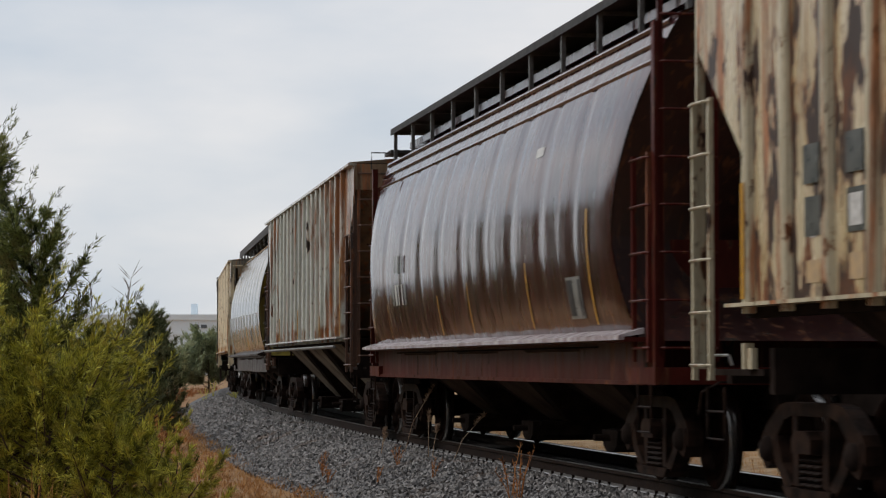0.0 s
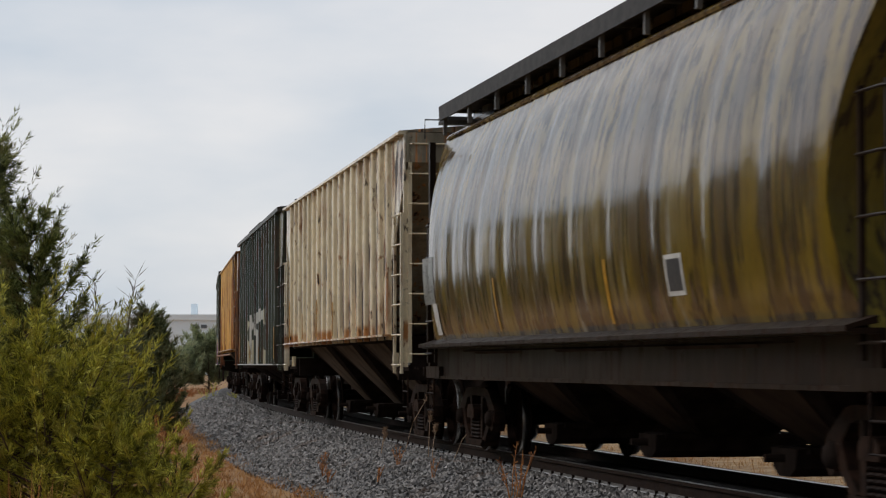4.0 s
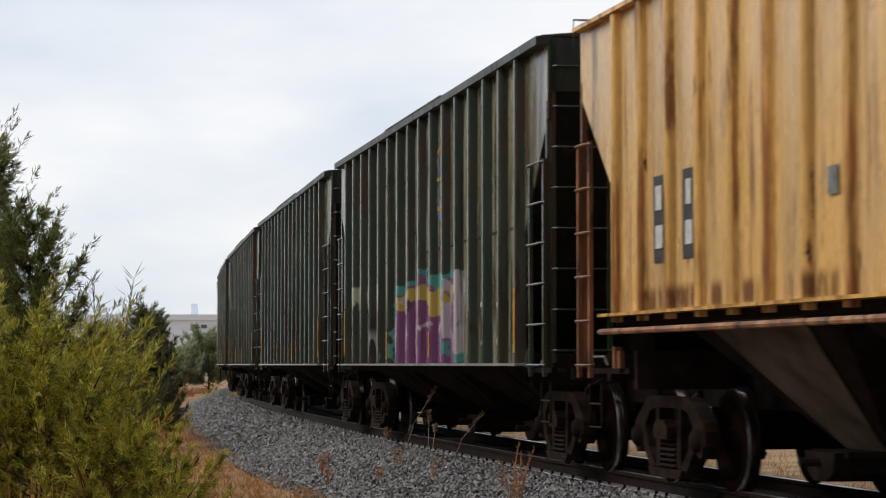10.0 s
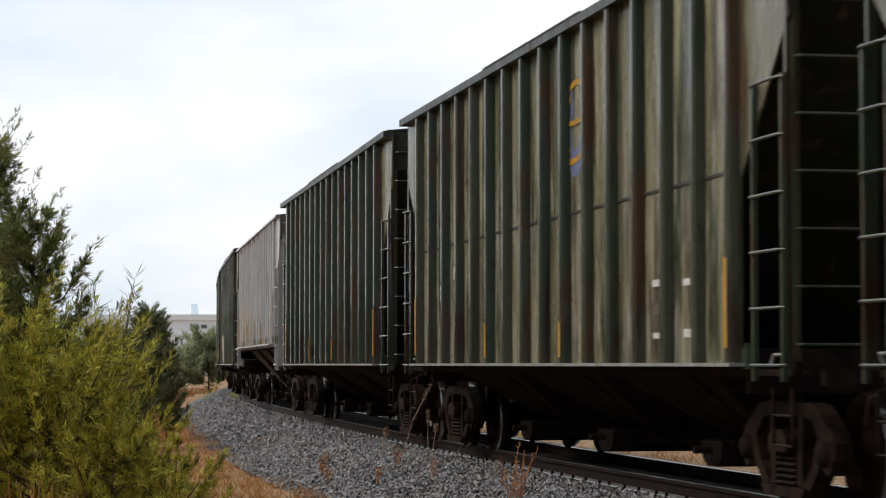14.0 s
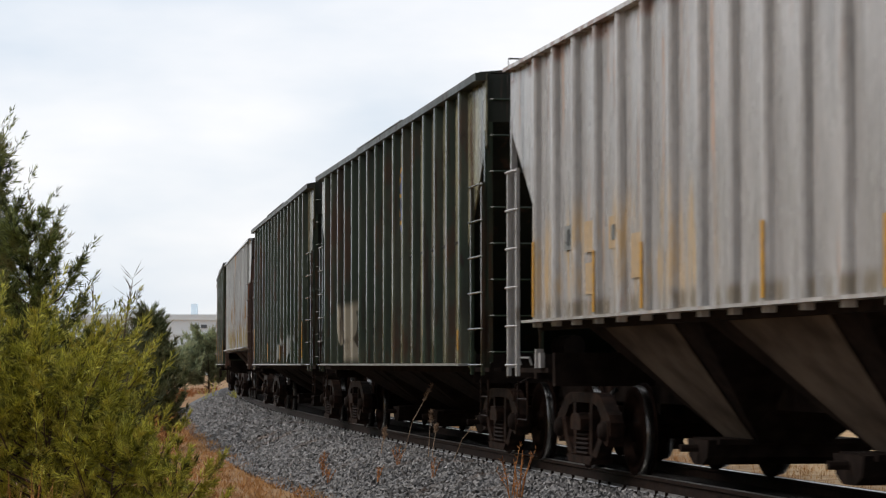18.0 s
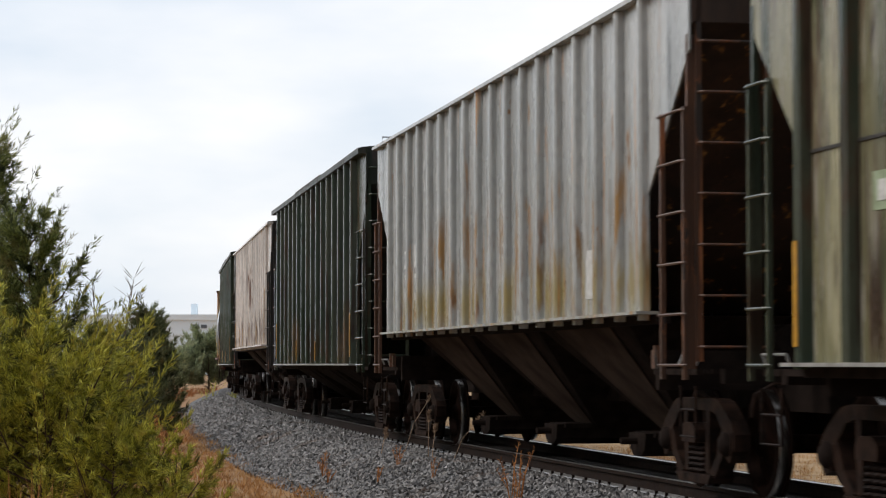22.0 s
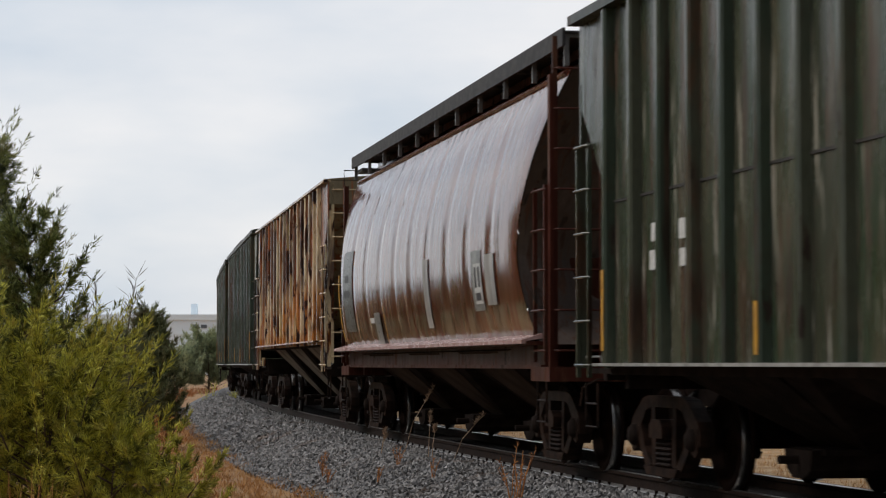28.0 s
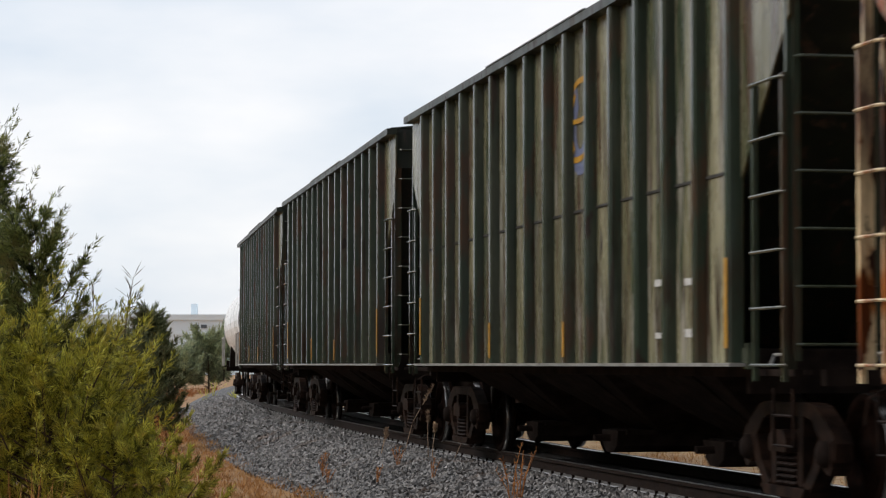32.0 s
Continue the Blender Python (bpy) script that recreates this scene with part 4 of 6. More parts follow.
def green_mats(seed, tags=(), fresh=False, half=6.7):
    k = 0.6 if fresh else 1.0
    wear = ((-9, 9, 1.1, 4.7, (0.024, 0.040, 0.019), 0.9 + 0.04 * (seed % 5), -0.34), (-9, 9, 1.1, 4.2, (0.075, 0.042, 0.026), 1.5, -0.20 * k),
            (-9, 9, 1.1, 3.4, (0.27, 0.255, 0.21), 1.9, -0.16 * k), (-9, 9, 1.1, 1.9, (0.036, 0.022, 0.016), 1.7, -0.30), (-9, 9, 1.1, 1.75, (0.36, 0.34, 0.29), 2.4, -0.13 * k))
    faint = wear[:2] + wear[3:4]
    a, b = ((0.030, 0.050, 0.029), (0.078, 0.078, 0.050)) if fresh else (TAN, (0.20, 0.19, 0.105))
    return (paint("green_side_%d" % seed, a, b, (0.035, 0.022, 0.015), 0.5, 0.10, 0.02, 0.27, seed, tags=wear + tuple(tags), welds=(-half + 0.06, (2 * half - 0.12) / 15, 0.052), patchy=0.72, spec=0.45, grime=0.45, pits=0.03),
            paint("green_post_%d" % seed, (0.038, 0.054, 0.038), (0.066, 0.074, 0.052), (0.020, 0.012, 0.008), 0.4, 0.12, 0.02, 0.22, seed + 0.5, tags=faint[1:] + tuple(tags), coat=0.45),
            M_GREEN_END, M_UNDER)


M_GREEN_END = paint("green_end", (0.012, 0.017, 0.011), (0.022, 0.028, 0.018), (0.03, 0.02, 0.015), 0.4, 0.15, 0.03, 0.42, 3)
# Tones of the bays' side plates; the shaded faces take M_UNDER.
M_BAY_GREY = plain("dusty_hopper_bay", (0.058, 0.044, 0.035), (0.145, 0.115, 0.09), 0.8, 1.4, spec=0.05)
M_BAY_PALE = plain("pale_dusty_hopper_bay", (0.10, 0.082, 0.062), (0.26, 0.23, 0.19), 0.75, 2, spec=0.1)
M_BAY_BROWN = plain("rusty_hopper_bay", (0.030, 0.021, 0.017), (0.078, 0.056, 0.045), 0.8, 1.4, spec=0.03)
RUST = (0.15, 0.052, 0.018)
M_RUSTY_TRIM = paint("rusty_ladder_paint", (0.07, 0.035, 0.022), (0.12, 0.055, 0.03), RUST, 0.5, 0.2, 0.1, 0.5, 31)
M_DARK_TRIM = paint("blackened_ladder_paint", (0.016, 0.013, 0.012), (0.03, 0.024, 0.02), RUST, 0.5, 0.1, 0.05, 0.5, 33)
M_OCHRE_TRIM = paint("rusty_yellow_ladder_paint", (0.36, 0.19, 0.08), (0.13, 0.05, 0.02), RUST, 0.5, 0.3, 0.15, 0.5, 32)


def hi(label, i, seed, base, alt, rust, streaks, chips, end, bay=None, chip=(0.03, 0.022, 0.018), faded=0.5, pipe=None, tags=(), posts=None, marks=(), reflectors=(), grime=0.4, trim=None, lean=(0.0, 0.0), sill=1.58):
    half = LENGTHS[i] / 2 - 0.72 - 1.26
    a = paint("side_%d" % seed, base, alt, rust, faded, streaks, chips, 0.27, seed, chip, tags, grime, 0.0, lean, (-half + 0.06, (2 * half - 0.12) / 17, 0.052), 0.22, pits=0.01 + 0.25 * chips)
    pb, ps, pc = posts or (base, streaks, chips * 0.4)
    b = paint("posts_%d" % seed, pb, tuple(0.85 * q for q in pb), rust, faded, ps, pc, 0.25, seed + 0.4, chip, tags, grime * 0.7, coat=0.25, pits=0.01 + 0.2 * chips)
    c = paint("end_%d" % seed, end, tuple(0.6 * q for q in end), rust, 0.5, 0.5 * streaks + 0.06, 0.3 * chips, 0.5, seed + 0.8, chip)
    return ribbed_hopper(label, LENGTHS[i], (a, b, c, bay or M_BAY_BROWN), 18, sill, 2.60, 4.37, pipe=pipe, marks=marks, reflectors=reflectors, trim=trim)


GREEN_REFLECTORS = ((0, 1.25, 1.95), (6, 1.2, 1.55), (10, 1.2, 1.6), (15, 1.25, 2.0))
GREEN_MARKS = ((1, 1.35, 1.42, 0.34, M_WHITE), (1, 1.78, 1.84, 0.34, M_WHITE), (2, 1.35, 1.40, 0.34, M_WHITE), (2, 1.80, 1.86, 0.34, M_WHITE),
               (12, 1.95, 2.10, 0.20, M_WHITE), (13, 1.95, 2.12, 0.22, M_WHITE), (12, 2.18, 2.35, 0.2, M_WHITE), (13, 2.20, 2.36, 0.22, M_WHITE))


def lo(label, i, seed, tags=(), marks=GREEN_MARKS, reflectors=GREEN_REFLECTORS, fresh=False):
    return ribbed_hopper(label, LENGTHS[i], green_mats(seed, tags, fresh, LENGTHS[i] / 2 - 0.72 - 1.12), 16, 1.13, 2.55, 4.51, marks=marks, reflectors=reflectors, seam=2.63)


def barrel(label, i, seed, base, alt, low, rust, streaks, end, stands=True, eave=4.25, rough=0.30, marks=(), tags=(), coat=0.72, skirt=0.98, ledge=None):
    a = paint("barrel_%d" % seed, base, alt, rust, 0.5, streaks, 0.0, rough, seed, tags=tags, coat=coat)
    b = paint("barrel_trim_%d" % seed, low, tuple(0.7 * q for q in low), rust, 0.5, 0.15, 0.05, 0.40, seed + 0.3, spec=0.12)
    c = paint("barrel_end_%d" % seed, end, tuple(0.6 * q for q in end), rust, 0.5, 0.2, 0.05, 0.5, seed + 0.6)
    return barrel_hopper(label, LENGTHS[i], (a, b, c, M_BAY_BROWN), eave, stands, marks=marks, skirt=skirt, ledge=ledge)


HI_REFLECTORS = ((0, 1.62, 2.9), (4, 1.62, 2.2), (8, 1.62, 2.2), (12, 1.62, 2.1), (14, 1.62, 2.1), (17, 1.62, 2.3))
DARK_NUMBERS = ((14, 2.0, 2.75, 0.36, M_DARK), (15, 2.0, 2.75, 0.36, M_DARK), (14, 2.12, 2.32, 0.18, M_WHITE), (14, 2.45, 2.66, 0.14, M_WHITE), (15, 2.12, 2.32, 0.20, M_WHITE), (15, 2.45, 2.66, 0.18, M_WHITE))
STENCIL_BOX = ((2, 1.75, 2.22, 0.36, M_WHITE), (2, 1.80, 1.93, 0.24, M_DARK), (2, 1.97, 2.17, 0.24, M_DARK))


hi("cream ribbed hopper wagon with rust-stained flaking paint", 0, 1, (0.58, 0.50, 0.34), (0.48, 0.38, 0.22), RUST, 0.16, 0.34, (0.05, 0.03, 0.025), chip=(0.040, 0.024, 0.018), lean=(0.0, 0.05), posts=((0.54, 0.49, 0.36), 0.18, 0.10),
   marks=((15, 2.02, 2.30, 0.11, M_WHITE), (15, 2.03, 2.31, 0.30, M_PATCH), (14, 2.02, 2.32, 0.32, M_PATCH), (14, 2.06, 2.28, 0.22, M_WHITE), (15, 2.40, 2.68, 0.30, M_PATCH), (14, 2.42, 2.70, 0.32, M_PATCH), (13, 2.10, 2.34, 0.24, M_DARK), (15, 1.70, 1.86, 0.26, M_OCHRE), (14, 1.70, 1.88, 0.26, M_OCHRE)), reflectors=((17, 1.62, 2.5),))
barrel("glossy maroon barrel-sided hopper wagon, wet", 1, 2, (0.038, 0.0045, 0.0045), (0.054, 0.0075, 0.007), (0.085, 0.015, 0.011), (0.08, 0.032, 0.016), 0.06, (0.05, 0.014, 0.012), coat=0.85, ledge=M_LEDGE_SHEEN, tags=((-8, 8, 1.4, 2.9, (0.024, 0.004, 0.004), 1.6, -0.3), (-8, 8, 1.4, 2.3, (0.10, 0.045, 0.04), 2.6, -0.10)),
       marks=((-3.9, 3.30, 3.40, 0.34, M_WHITE), (-5.6, 1.57, 1.98, 0.58, M_GREY), (-5.75, 1.60, 1.95, 0.22, M_DARK), (-5.44, 1.60, 1.95, 0.22, M_DARK), (-6.3, 1.5, 2.6, 0.06, M_YELLOW), (-3.6, 1.5, 2.2, 0.05, M_YELLOW), (-0.4, 1.5, 2.1, 0.05, M_YELLOW), (1.6, 1.5, 2.0, 0.05, M_YELLOW), (5.6, 1.5, 2.0, 0.05, M_YELLOW),
              (3.95, 1.95, 2.24, 0.13, M_GREY), (4.22, 1.95, 2.24, 0.15, M_WHITE), (4.46, 1.95, 2.24, 0.07, M_WHITE), (4.66, 1.95, 2.24, 0.14, M_WHITE), (4.90, 1.95, 2.24, 0.14, M_GREY),
              (4.20, 2.40, 2.64, 0.14, M_GREY), (4.42, 2.40, 2.64, 0.14, M_GREY), (4.64, 2.40, 2.64, 0.16, M_GREY)))
hi("pale grey-green ribbed hopper wagon with rust streaks", 2, 3, (0.46, 0.48, 0.42), (0.56, 0.57, 0.52), RUST, 0.26, 0.14, (0.26, 0.17, 0.10), M_BAY_PALE, pipe=M_GALV, trim=M_RUSTY_TRIM, posts=((0.56, 0.58, 0.52), 0.16, 0.05),
   tags=((-9, 9, 1.58, 1.80, (0.20, 0.085, 0.03), 1.4, -0.5), (-9, -1.5, 3.0, 4.5, (0.20, 0.075, 0.028), 1.3, -0.45), (-9, -4.5, 1.58, 4.5, (0.24, 0.10, 0.035), 1.2, -0.4)), marks=STENCIL_BOX, reflectors=((4, 1.62, 2.0), (9, 1.62, 2.2), (0, 1.62, 2.9), (14, 1.62, 2.1)))
barrel("olive-yellow barrel-sided hopper wagon with brown grime", 3, 4, (0.15, 0.098, 0.008), (0.075, 0.043, 0.008), (0.020, 0.012, 0.008), (0.016, 0.008, 0.005), 0.40, (0.26, 0.20, 0.02), stands=False, eave=4.18, coat=0.9, rough=0.36,
       marks=((7.3, 1.9, 2.5, 0.7, M_GREY), (-3.6, 1.7, 2.05, 0.5, M_WHITE), (-3.6, 1.74, 2.01, 0.4, M_DARK), (7.0, 1.5, 1.9, 0.3, M_WHITE), (3.4, 1.5, 2.1, 0.06, M_YELLOW), (-1.4, 1.5, 2.1, 0.06, M_YELLOW)), tags=((-4, 8, 1.4, 2.4, (0.30, 0.28, 0.24), 2.2, -0.14),))
hi("cream ribbed hopper wagon with dark flaked patches", 4, 5, (0.82, 0.77, 0.65), (0.76, 0.66, 0.46), (0.24, 0.10, 0.032), 0.05, 0.24, (0.34, 0.30, 0.22), M_BAY_GREY, chip=(0.022, 0.015, 0.014), posts=((0.80, 0.70, 0.50), 0.05, 0.02), lean=(0.05, 0.075), grime=0.16, sill=1.55,
   tags=((-9, 9, 1.45, 1.72, (0.40, 0.17, 0.05), 1.2, -0.55), (-9, -1.5, 1.6, 2.8, (0.26, 0.10, 0.03), 1.3, -0.28), (-9, 9, 3.6, 4.4, (0.22, 0.085, 0.035), 1.7, -0.26)), marks=((15, 2.15, 2.85, 0.30, M_PATCH), (14, 2.05, 2.95, 0.34, M_PATCH), (15, 2.35, 2.5, 0.16, M_GREY), (14, 2.3, 2.45, 0.2, M_GREY), (0, 1.95, 2.2, 0.24, M_WHITE), (16, 3.6, 4.1, 0.14, M_PATCH)), reflectors=((17, 1.62, 2.4), (14, 1.62, 2.1), (11, 1.62, 2.3), (8, 1.62, 2.2)))
CHALK, CREAM, INK = (0.58, 0.57, 0.52), (0.50, 0.46, 0.32), (0.045, 0.052, 0.042)
BIG_LETTERS = ((2.45, 3.35, 1.1, 2.25, CREAM, 1, 1), (2.62, 2.74, 1.2, 2.0, INK, 1, 1), (3.0, 3.1, 1.35, 2.2, INK, 1, 1),
               (1.95, 2.36, 1.05, 2.45, CHALK, 1, 1), (1.25, 2.20, 1.72, 2.50, CHALK, 1, 2), (1.55, 1.85, 1.96, 2.24, INK, 1, 2), (1.2, 1.5, 1.05, 1.7, CREAM, 1, 1),
               (0.62, 1.06, 1.05, 2.42, CHALK, 1, 1), (-0.10, 0.30, 1.05, 2.42, CHALK, 1, 1), (-0.05, 1.0, 1.85, 2.40, CHALK, 1, 2), (0.28, 0.62, 1.1, 1.7, INK, 1, 2),
               (-1.25, -0.28, 1.75, 2.48, CHALK, 1, 2), (-1.20, -0.25, 1.08, 1.90, CHALK, 1, 2), (-0.85, -0.45, 1.95, 2.16, INK, 1, 2), (-1.05, -0.6, 1.40, 1.62, INK, 1, 2),
               (-2.45, -1.30, 2.15, 2.45, CHALK, 1, 1), (-2.10, -1.65, 1.05, 2.30, CHALK, 1, 1), (-1.95, -1.83, 1.1, 2.0, (0.36, 0.42, 0.46), 1, 1),
               (-3.75, -2.45, 1.12, 2.45, CREAM, 1, 2), (-3.35, -2.85, 1.45, 2.10, INK, 1, 2), (-3.6, 3.2, 1.12, 1.5, (0.34, 0.27, 0.15), 1.6, -0.2))
lo("dark green ribbed hopper wagon with white spray paint", 5, 6, BIG_LETTERS,
   marks=((13, 1.62, 2.42, 0.42, M_DARK), (12, 1.62, 2.42, 0.42, M_DARK), (13, 2.13, 2.35, 0.24, M_WHITE), (12, 2.13, 2.35, 0.24, M_WHITE), (13, 1.72, 1.98, 0.20, M_WHITE), (12, 1.72, 1.98, 0.26, M_WHITE)) + GREEN_MARKS[:4])
hi("yellow ribbed hopper wagon with rust-stained end", 6, 7, (0.78, 0.47, 0.155), (0.68, 0.44, 0.19), (0.12, 0.04, 0.014), 0.10, 0.03, (0.34, 0.13, 0.035), M_BAY_GREY, pipe=M_OCHRE_TRIM, trim=M_OCHRE_TRIM, posts=((0.74, 0.44, 0.14), 0.20, 0.03), chip=(0.05, 0.028, 0.018), lean=(0.05, 0.0),
   tags=((-9, -3.9, 1.5, 4.5, (0.17, 0.058, 0.018), 1.3, -0.62), (-9, 9, 1.5, 4.4, (0.16, 0.06, 0.02), 2.6, -0.07), (-9, -4.6, 1.58, 4.5, (0.05, 0.022, 0.012), 1.4, -0.5), (-9, 9, 1.58, 1.78, (0.13, 0.05, 0.02), 1.6, -0.4)), marks=DARK_NUMBERS + tuple((i + 1, a, b, c, d) for i, a, b, c, d in STENCIL_BOX) + ((8, 3.1, 3.9, 0.22, M_GREY), (6, 3.0, 3.2, 0.12, M_GREY), (10, 2.3, 2.5, 0.2, M_GREY)))
lo("dark green ribbed hopper wagon with purple and teal spray paint", 7, 8, lettering(-3.1, (1.0, 1.1, 1.2, 0.9, 1.1), 1.2, 2.26, (0.22, 0.06, 0.165), (0.48, 0.43, 0.45), (0.09, 0.30, 0.27), (0.46, 0.35, 0.08), 7) + ((2.85, 3.3, 1.25, 2.3, (0.5, 0.5, 0.5), 2.4, 0.5), (3.6, 4.2, 1.15, 1.6, (0.34, 0.36, 0.38), 1.6, 0.5), (4.6, 6.3, 2.0, 2.35, (0.42, 0.42, 0.30), 2.2, 0.4)))
lo("dark green ribbed hopper wagon", 8, 9, marks=((13, 1.62, 2.42, 0.40, M_DARK), (12, 1.62, 2.42, 0.40, M_DARK), (13, 2.12, 2.34, 0.22, M_WHITE), (12, 2.12, 2.34, 0.22, M_WHITE), (13, 1.74, 1.98, 0.18, M_WHITE), (12, 1.74, 1.98, 0.22, M_WHITE), (11, 1.6, 1.95, 0.40, M_BLUE), (11, 2.0, 2.4, 0.40, M_MINT)) + GREEN_MARKS[:4])
lo("dark green ribbed hopper wagon", 9, 10)
lo("dark green ribbed hopper wagon", 10, 11, marks=((13, 1.84, 2.68, 0.44, M_WHITE), (12, 1.84, 2.68, 0.44, M_WHITE), (13, 2.38, 2.58, 0.14, M_GREY), (12, 2.38, 2.58, 0.2, M_GREY), (13, 1.96, 2.2, 0.16, M_GREY), (12, 1.96, 2.2, 0.22, M_OCHRE), (11, 2.15, 2.5, 0.42, M_MINT)) + GREEN_MARKS[:4])
hi("light grey ribbed hopper wagon", 11, 12, (0.44, 0.43, 0.42), (0.37, 0.36, 0.35), (0.20, 0.12, 0.075), 0.06, 0.006, (0.10, 0.095, 0.09), M_BAY_GREY, posts=((0.47, 0.46, 0.45), 0.06, 0.0), grime=0.4,
   tags=((1.0, 6.9, 1.7, 2.6, (0.50, 0.36, 0.20), 1.5, -0.22), (-9, 9, 4.2, 4.5, (0.20, 0.12, 0.09), 1.5, -0.5), (-9, 9, 1.58, 1.75, (0.2, 0.17, 0.13), 1.5, -0.5)), marks=((3, 1.86, 2.24, 0.34, M_WHITE), (2, 1.86, 2.24, 0.34, M_WHITE), (3, 1.88, 2.22, 0.28, M_DARK), (2, 1.88, 2.22, 0.28, M_DARK), (15, 2.26, 2.5, 0.30, M_GREY), (15, 2.30, 2.46, 0.10, M_DARK), (14, 2.2, 2.5, 0.32, M_OCHRE), (13, 2.2, 2.5, 0.32, M_OCHRE), (14, 2.28, 2.42, 0.12, M_DARK), (13, 2.28, 2.42, 0.12, M_GREY), (14, 1.8, 2.1, 0.34, M_OCHRE), (12, 1.9, 2.3, 0.34, M_OCHRE)), reflectors=((0, 1.62, 2.75), (5, 1.62, 2.1), (8, 1.62, 2.2), (12, 1.62, 2.2), (14, 1.62, 2.2), (17, 1.62, 2.4)))
lo("dark green ribbed hopper wagon with yellow squares", 12, 13, ((2.9, 5.0, 1.2, 2.1, (0.42, 0.38, 0.30), 2.2, 0.42),), marks=((14, 1.52, 1.78, 0.40, M_YELLOW), (11, 1.29, 1.44, 0.42, M_YELLOW), (8, 1.31, 1.46, 0.44, M_YELLOW), (5, 1.50, 1.62, 0.34, M_YELLOW), (3, 1.52, 1.62, 0.40, M_YELLOW), (0, 1.30, 1.55, 0.42, M_YELLOW), (13, 2.12, 2.36, 0.34, M_MINT), (12, 2.12, 2.42, 0.34, M_WHITE), (1, 1.78, 1.98, 0.24, M_WHITE), (1, 1.38, 1.70, 0.40, M_WHITE), (1, 1.41, 1.67, 0.32, M_GREY), (2, 1.38, 1.70, 0.40, M_WHITE), (2, 1.41, 1.67, 0.32, M_GREY)), reflectors=())
lo("dark green ribbed hopper wagon", 13, 14, ((-6, 5, 1.15, 1.7, (0.34, 0.36, 0.34), 1.6, 0.12),), marks=((13, 2.14, 2.40, 0.40, M_MINT), (12, 2.14, 2.40, 0.40, M_MINT), (13, 2.2, 2.34, 0.2, M_WHITE), (12, 2.2, 2.34, 0.2, M_WHITE)) + GREEN_MARKS[:4])
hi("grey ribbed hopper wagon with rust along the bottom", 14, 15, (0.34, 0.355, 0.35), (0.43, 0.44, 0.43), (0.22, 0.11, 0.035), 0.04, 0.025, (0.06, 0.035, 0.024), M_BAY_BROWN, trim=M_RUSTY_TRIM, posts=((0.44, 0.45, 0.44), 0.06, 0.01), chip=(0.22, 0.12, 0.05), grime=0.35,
   tags=((-6.6, 3.5, 1.6, 2.9, (0.30, 0.16, 0.045), 2.8, -0.20), (-6.6, 3.5, 1.6, 2.6, (0.16, 0.07, 0.025), 3.4, -0.10), (-7, 7, 1.58, 2.1, (0.30, 0.24, 0.10), 1.5, -0.4)), marks=((15, 2.0, 2.36, 0.30, M_WHITE), (14, 2.0, 2.36, 0.30, M_WHITE), (15, 2.45, 2.7, 0.26, M_WHITE), (14, 2.45, 2.75, 0.26, M_WHITE), (15, 2.1, 2.3, 0.12, M_GREY), (14, 2.1, 2.3, 0.12, M_GREY), (15, 2.5, 2.66, 0.12, M_GREY), (14, 2.5, 2.7, 0.12, M_GREY)) + STENCIL_BOX[:1])
lo("dark green ribbed hopper wagon, darker repainted side", 15, 16, ((-6, 6, 1.15, 2.0, (0.13, 0.085, 0.05), 1.2, -0.3),), marks=((13, 2.12, 2.40, 0.42, M_MINT), (12, 2.12, 2.40, 0.42, M_MINT), (13, 2.18, 2.34, 0.24, M_WHITE), (12, 2.18, 2.34, 0.24, M_WHITE)) + GREEN_MARKS[:4], fresh=True)
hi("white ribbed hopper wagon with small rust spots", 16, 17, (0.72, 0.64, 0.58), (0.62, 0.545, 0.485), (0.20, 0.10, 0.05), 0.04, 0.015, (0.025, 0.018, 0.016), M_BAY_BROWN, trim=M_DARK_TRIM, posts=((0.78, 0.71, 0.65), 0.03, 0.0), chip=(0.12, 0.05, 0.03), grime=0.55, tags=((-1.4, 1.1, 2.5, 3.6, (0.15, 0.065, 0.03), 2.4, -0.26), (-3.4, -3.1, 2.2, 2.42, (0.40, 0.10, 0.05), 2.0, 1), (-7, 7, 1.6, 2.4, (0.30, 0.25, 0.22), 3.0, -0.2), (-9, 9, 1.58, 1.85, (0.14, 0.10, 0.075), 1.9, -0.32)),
   marks=((16, 1.85, 2.5, 0.2, M_DARK), (15, 1.85, 2.5, 0.26, M_DARK), (14, 1.85, 2.25, 0.28, M_DARK), (16, 1.93, 2.12, 0.12, M_WHITE), (15, 1.93, 2.12, 0.14, M_WHITE), (15, 2.25, 2.42, 0.14, M_WHITE), (14, 1.95, 2.14, 0.18, M_WHITE), (10, 1.8, 2.3, 0.3, M_GREY), (1, 1.88, 2.26, 0.36, M_DARK), (2, 1.88, 2.26, 0.36, M_DARK), (1, 1.94, 2.20, 0.22, M_WHITE), (2, 1.94, 2.20, 0.22, M_WHITE), (1, 2.0, 2.14, 0.10, M_DARK), (2, 2.0, 2.14, 0.10, M_DARK)), reflectors=HI_REFLECTORS)
lo("dark green ribbed hopper wagon, darker repainted side", 17, 18, fresh=True)
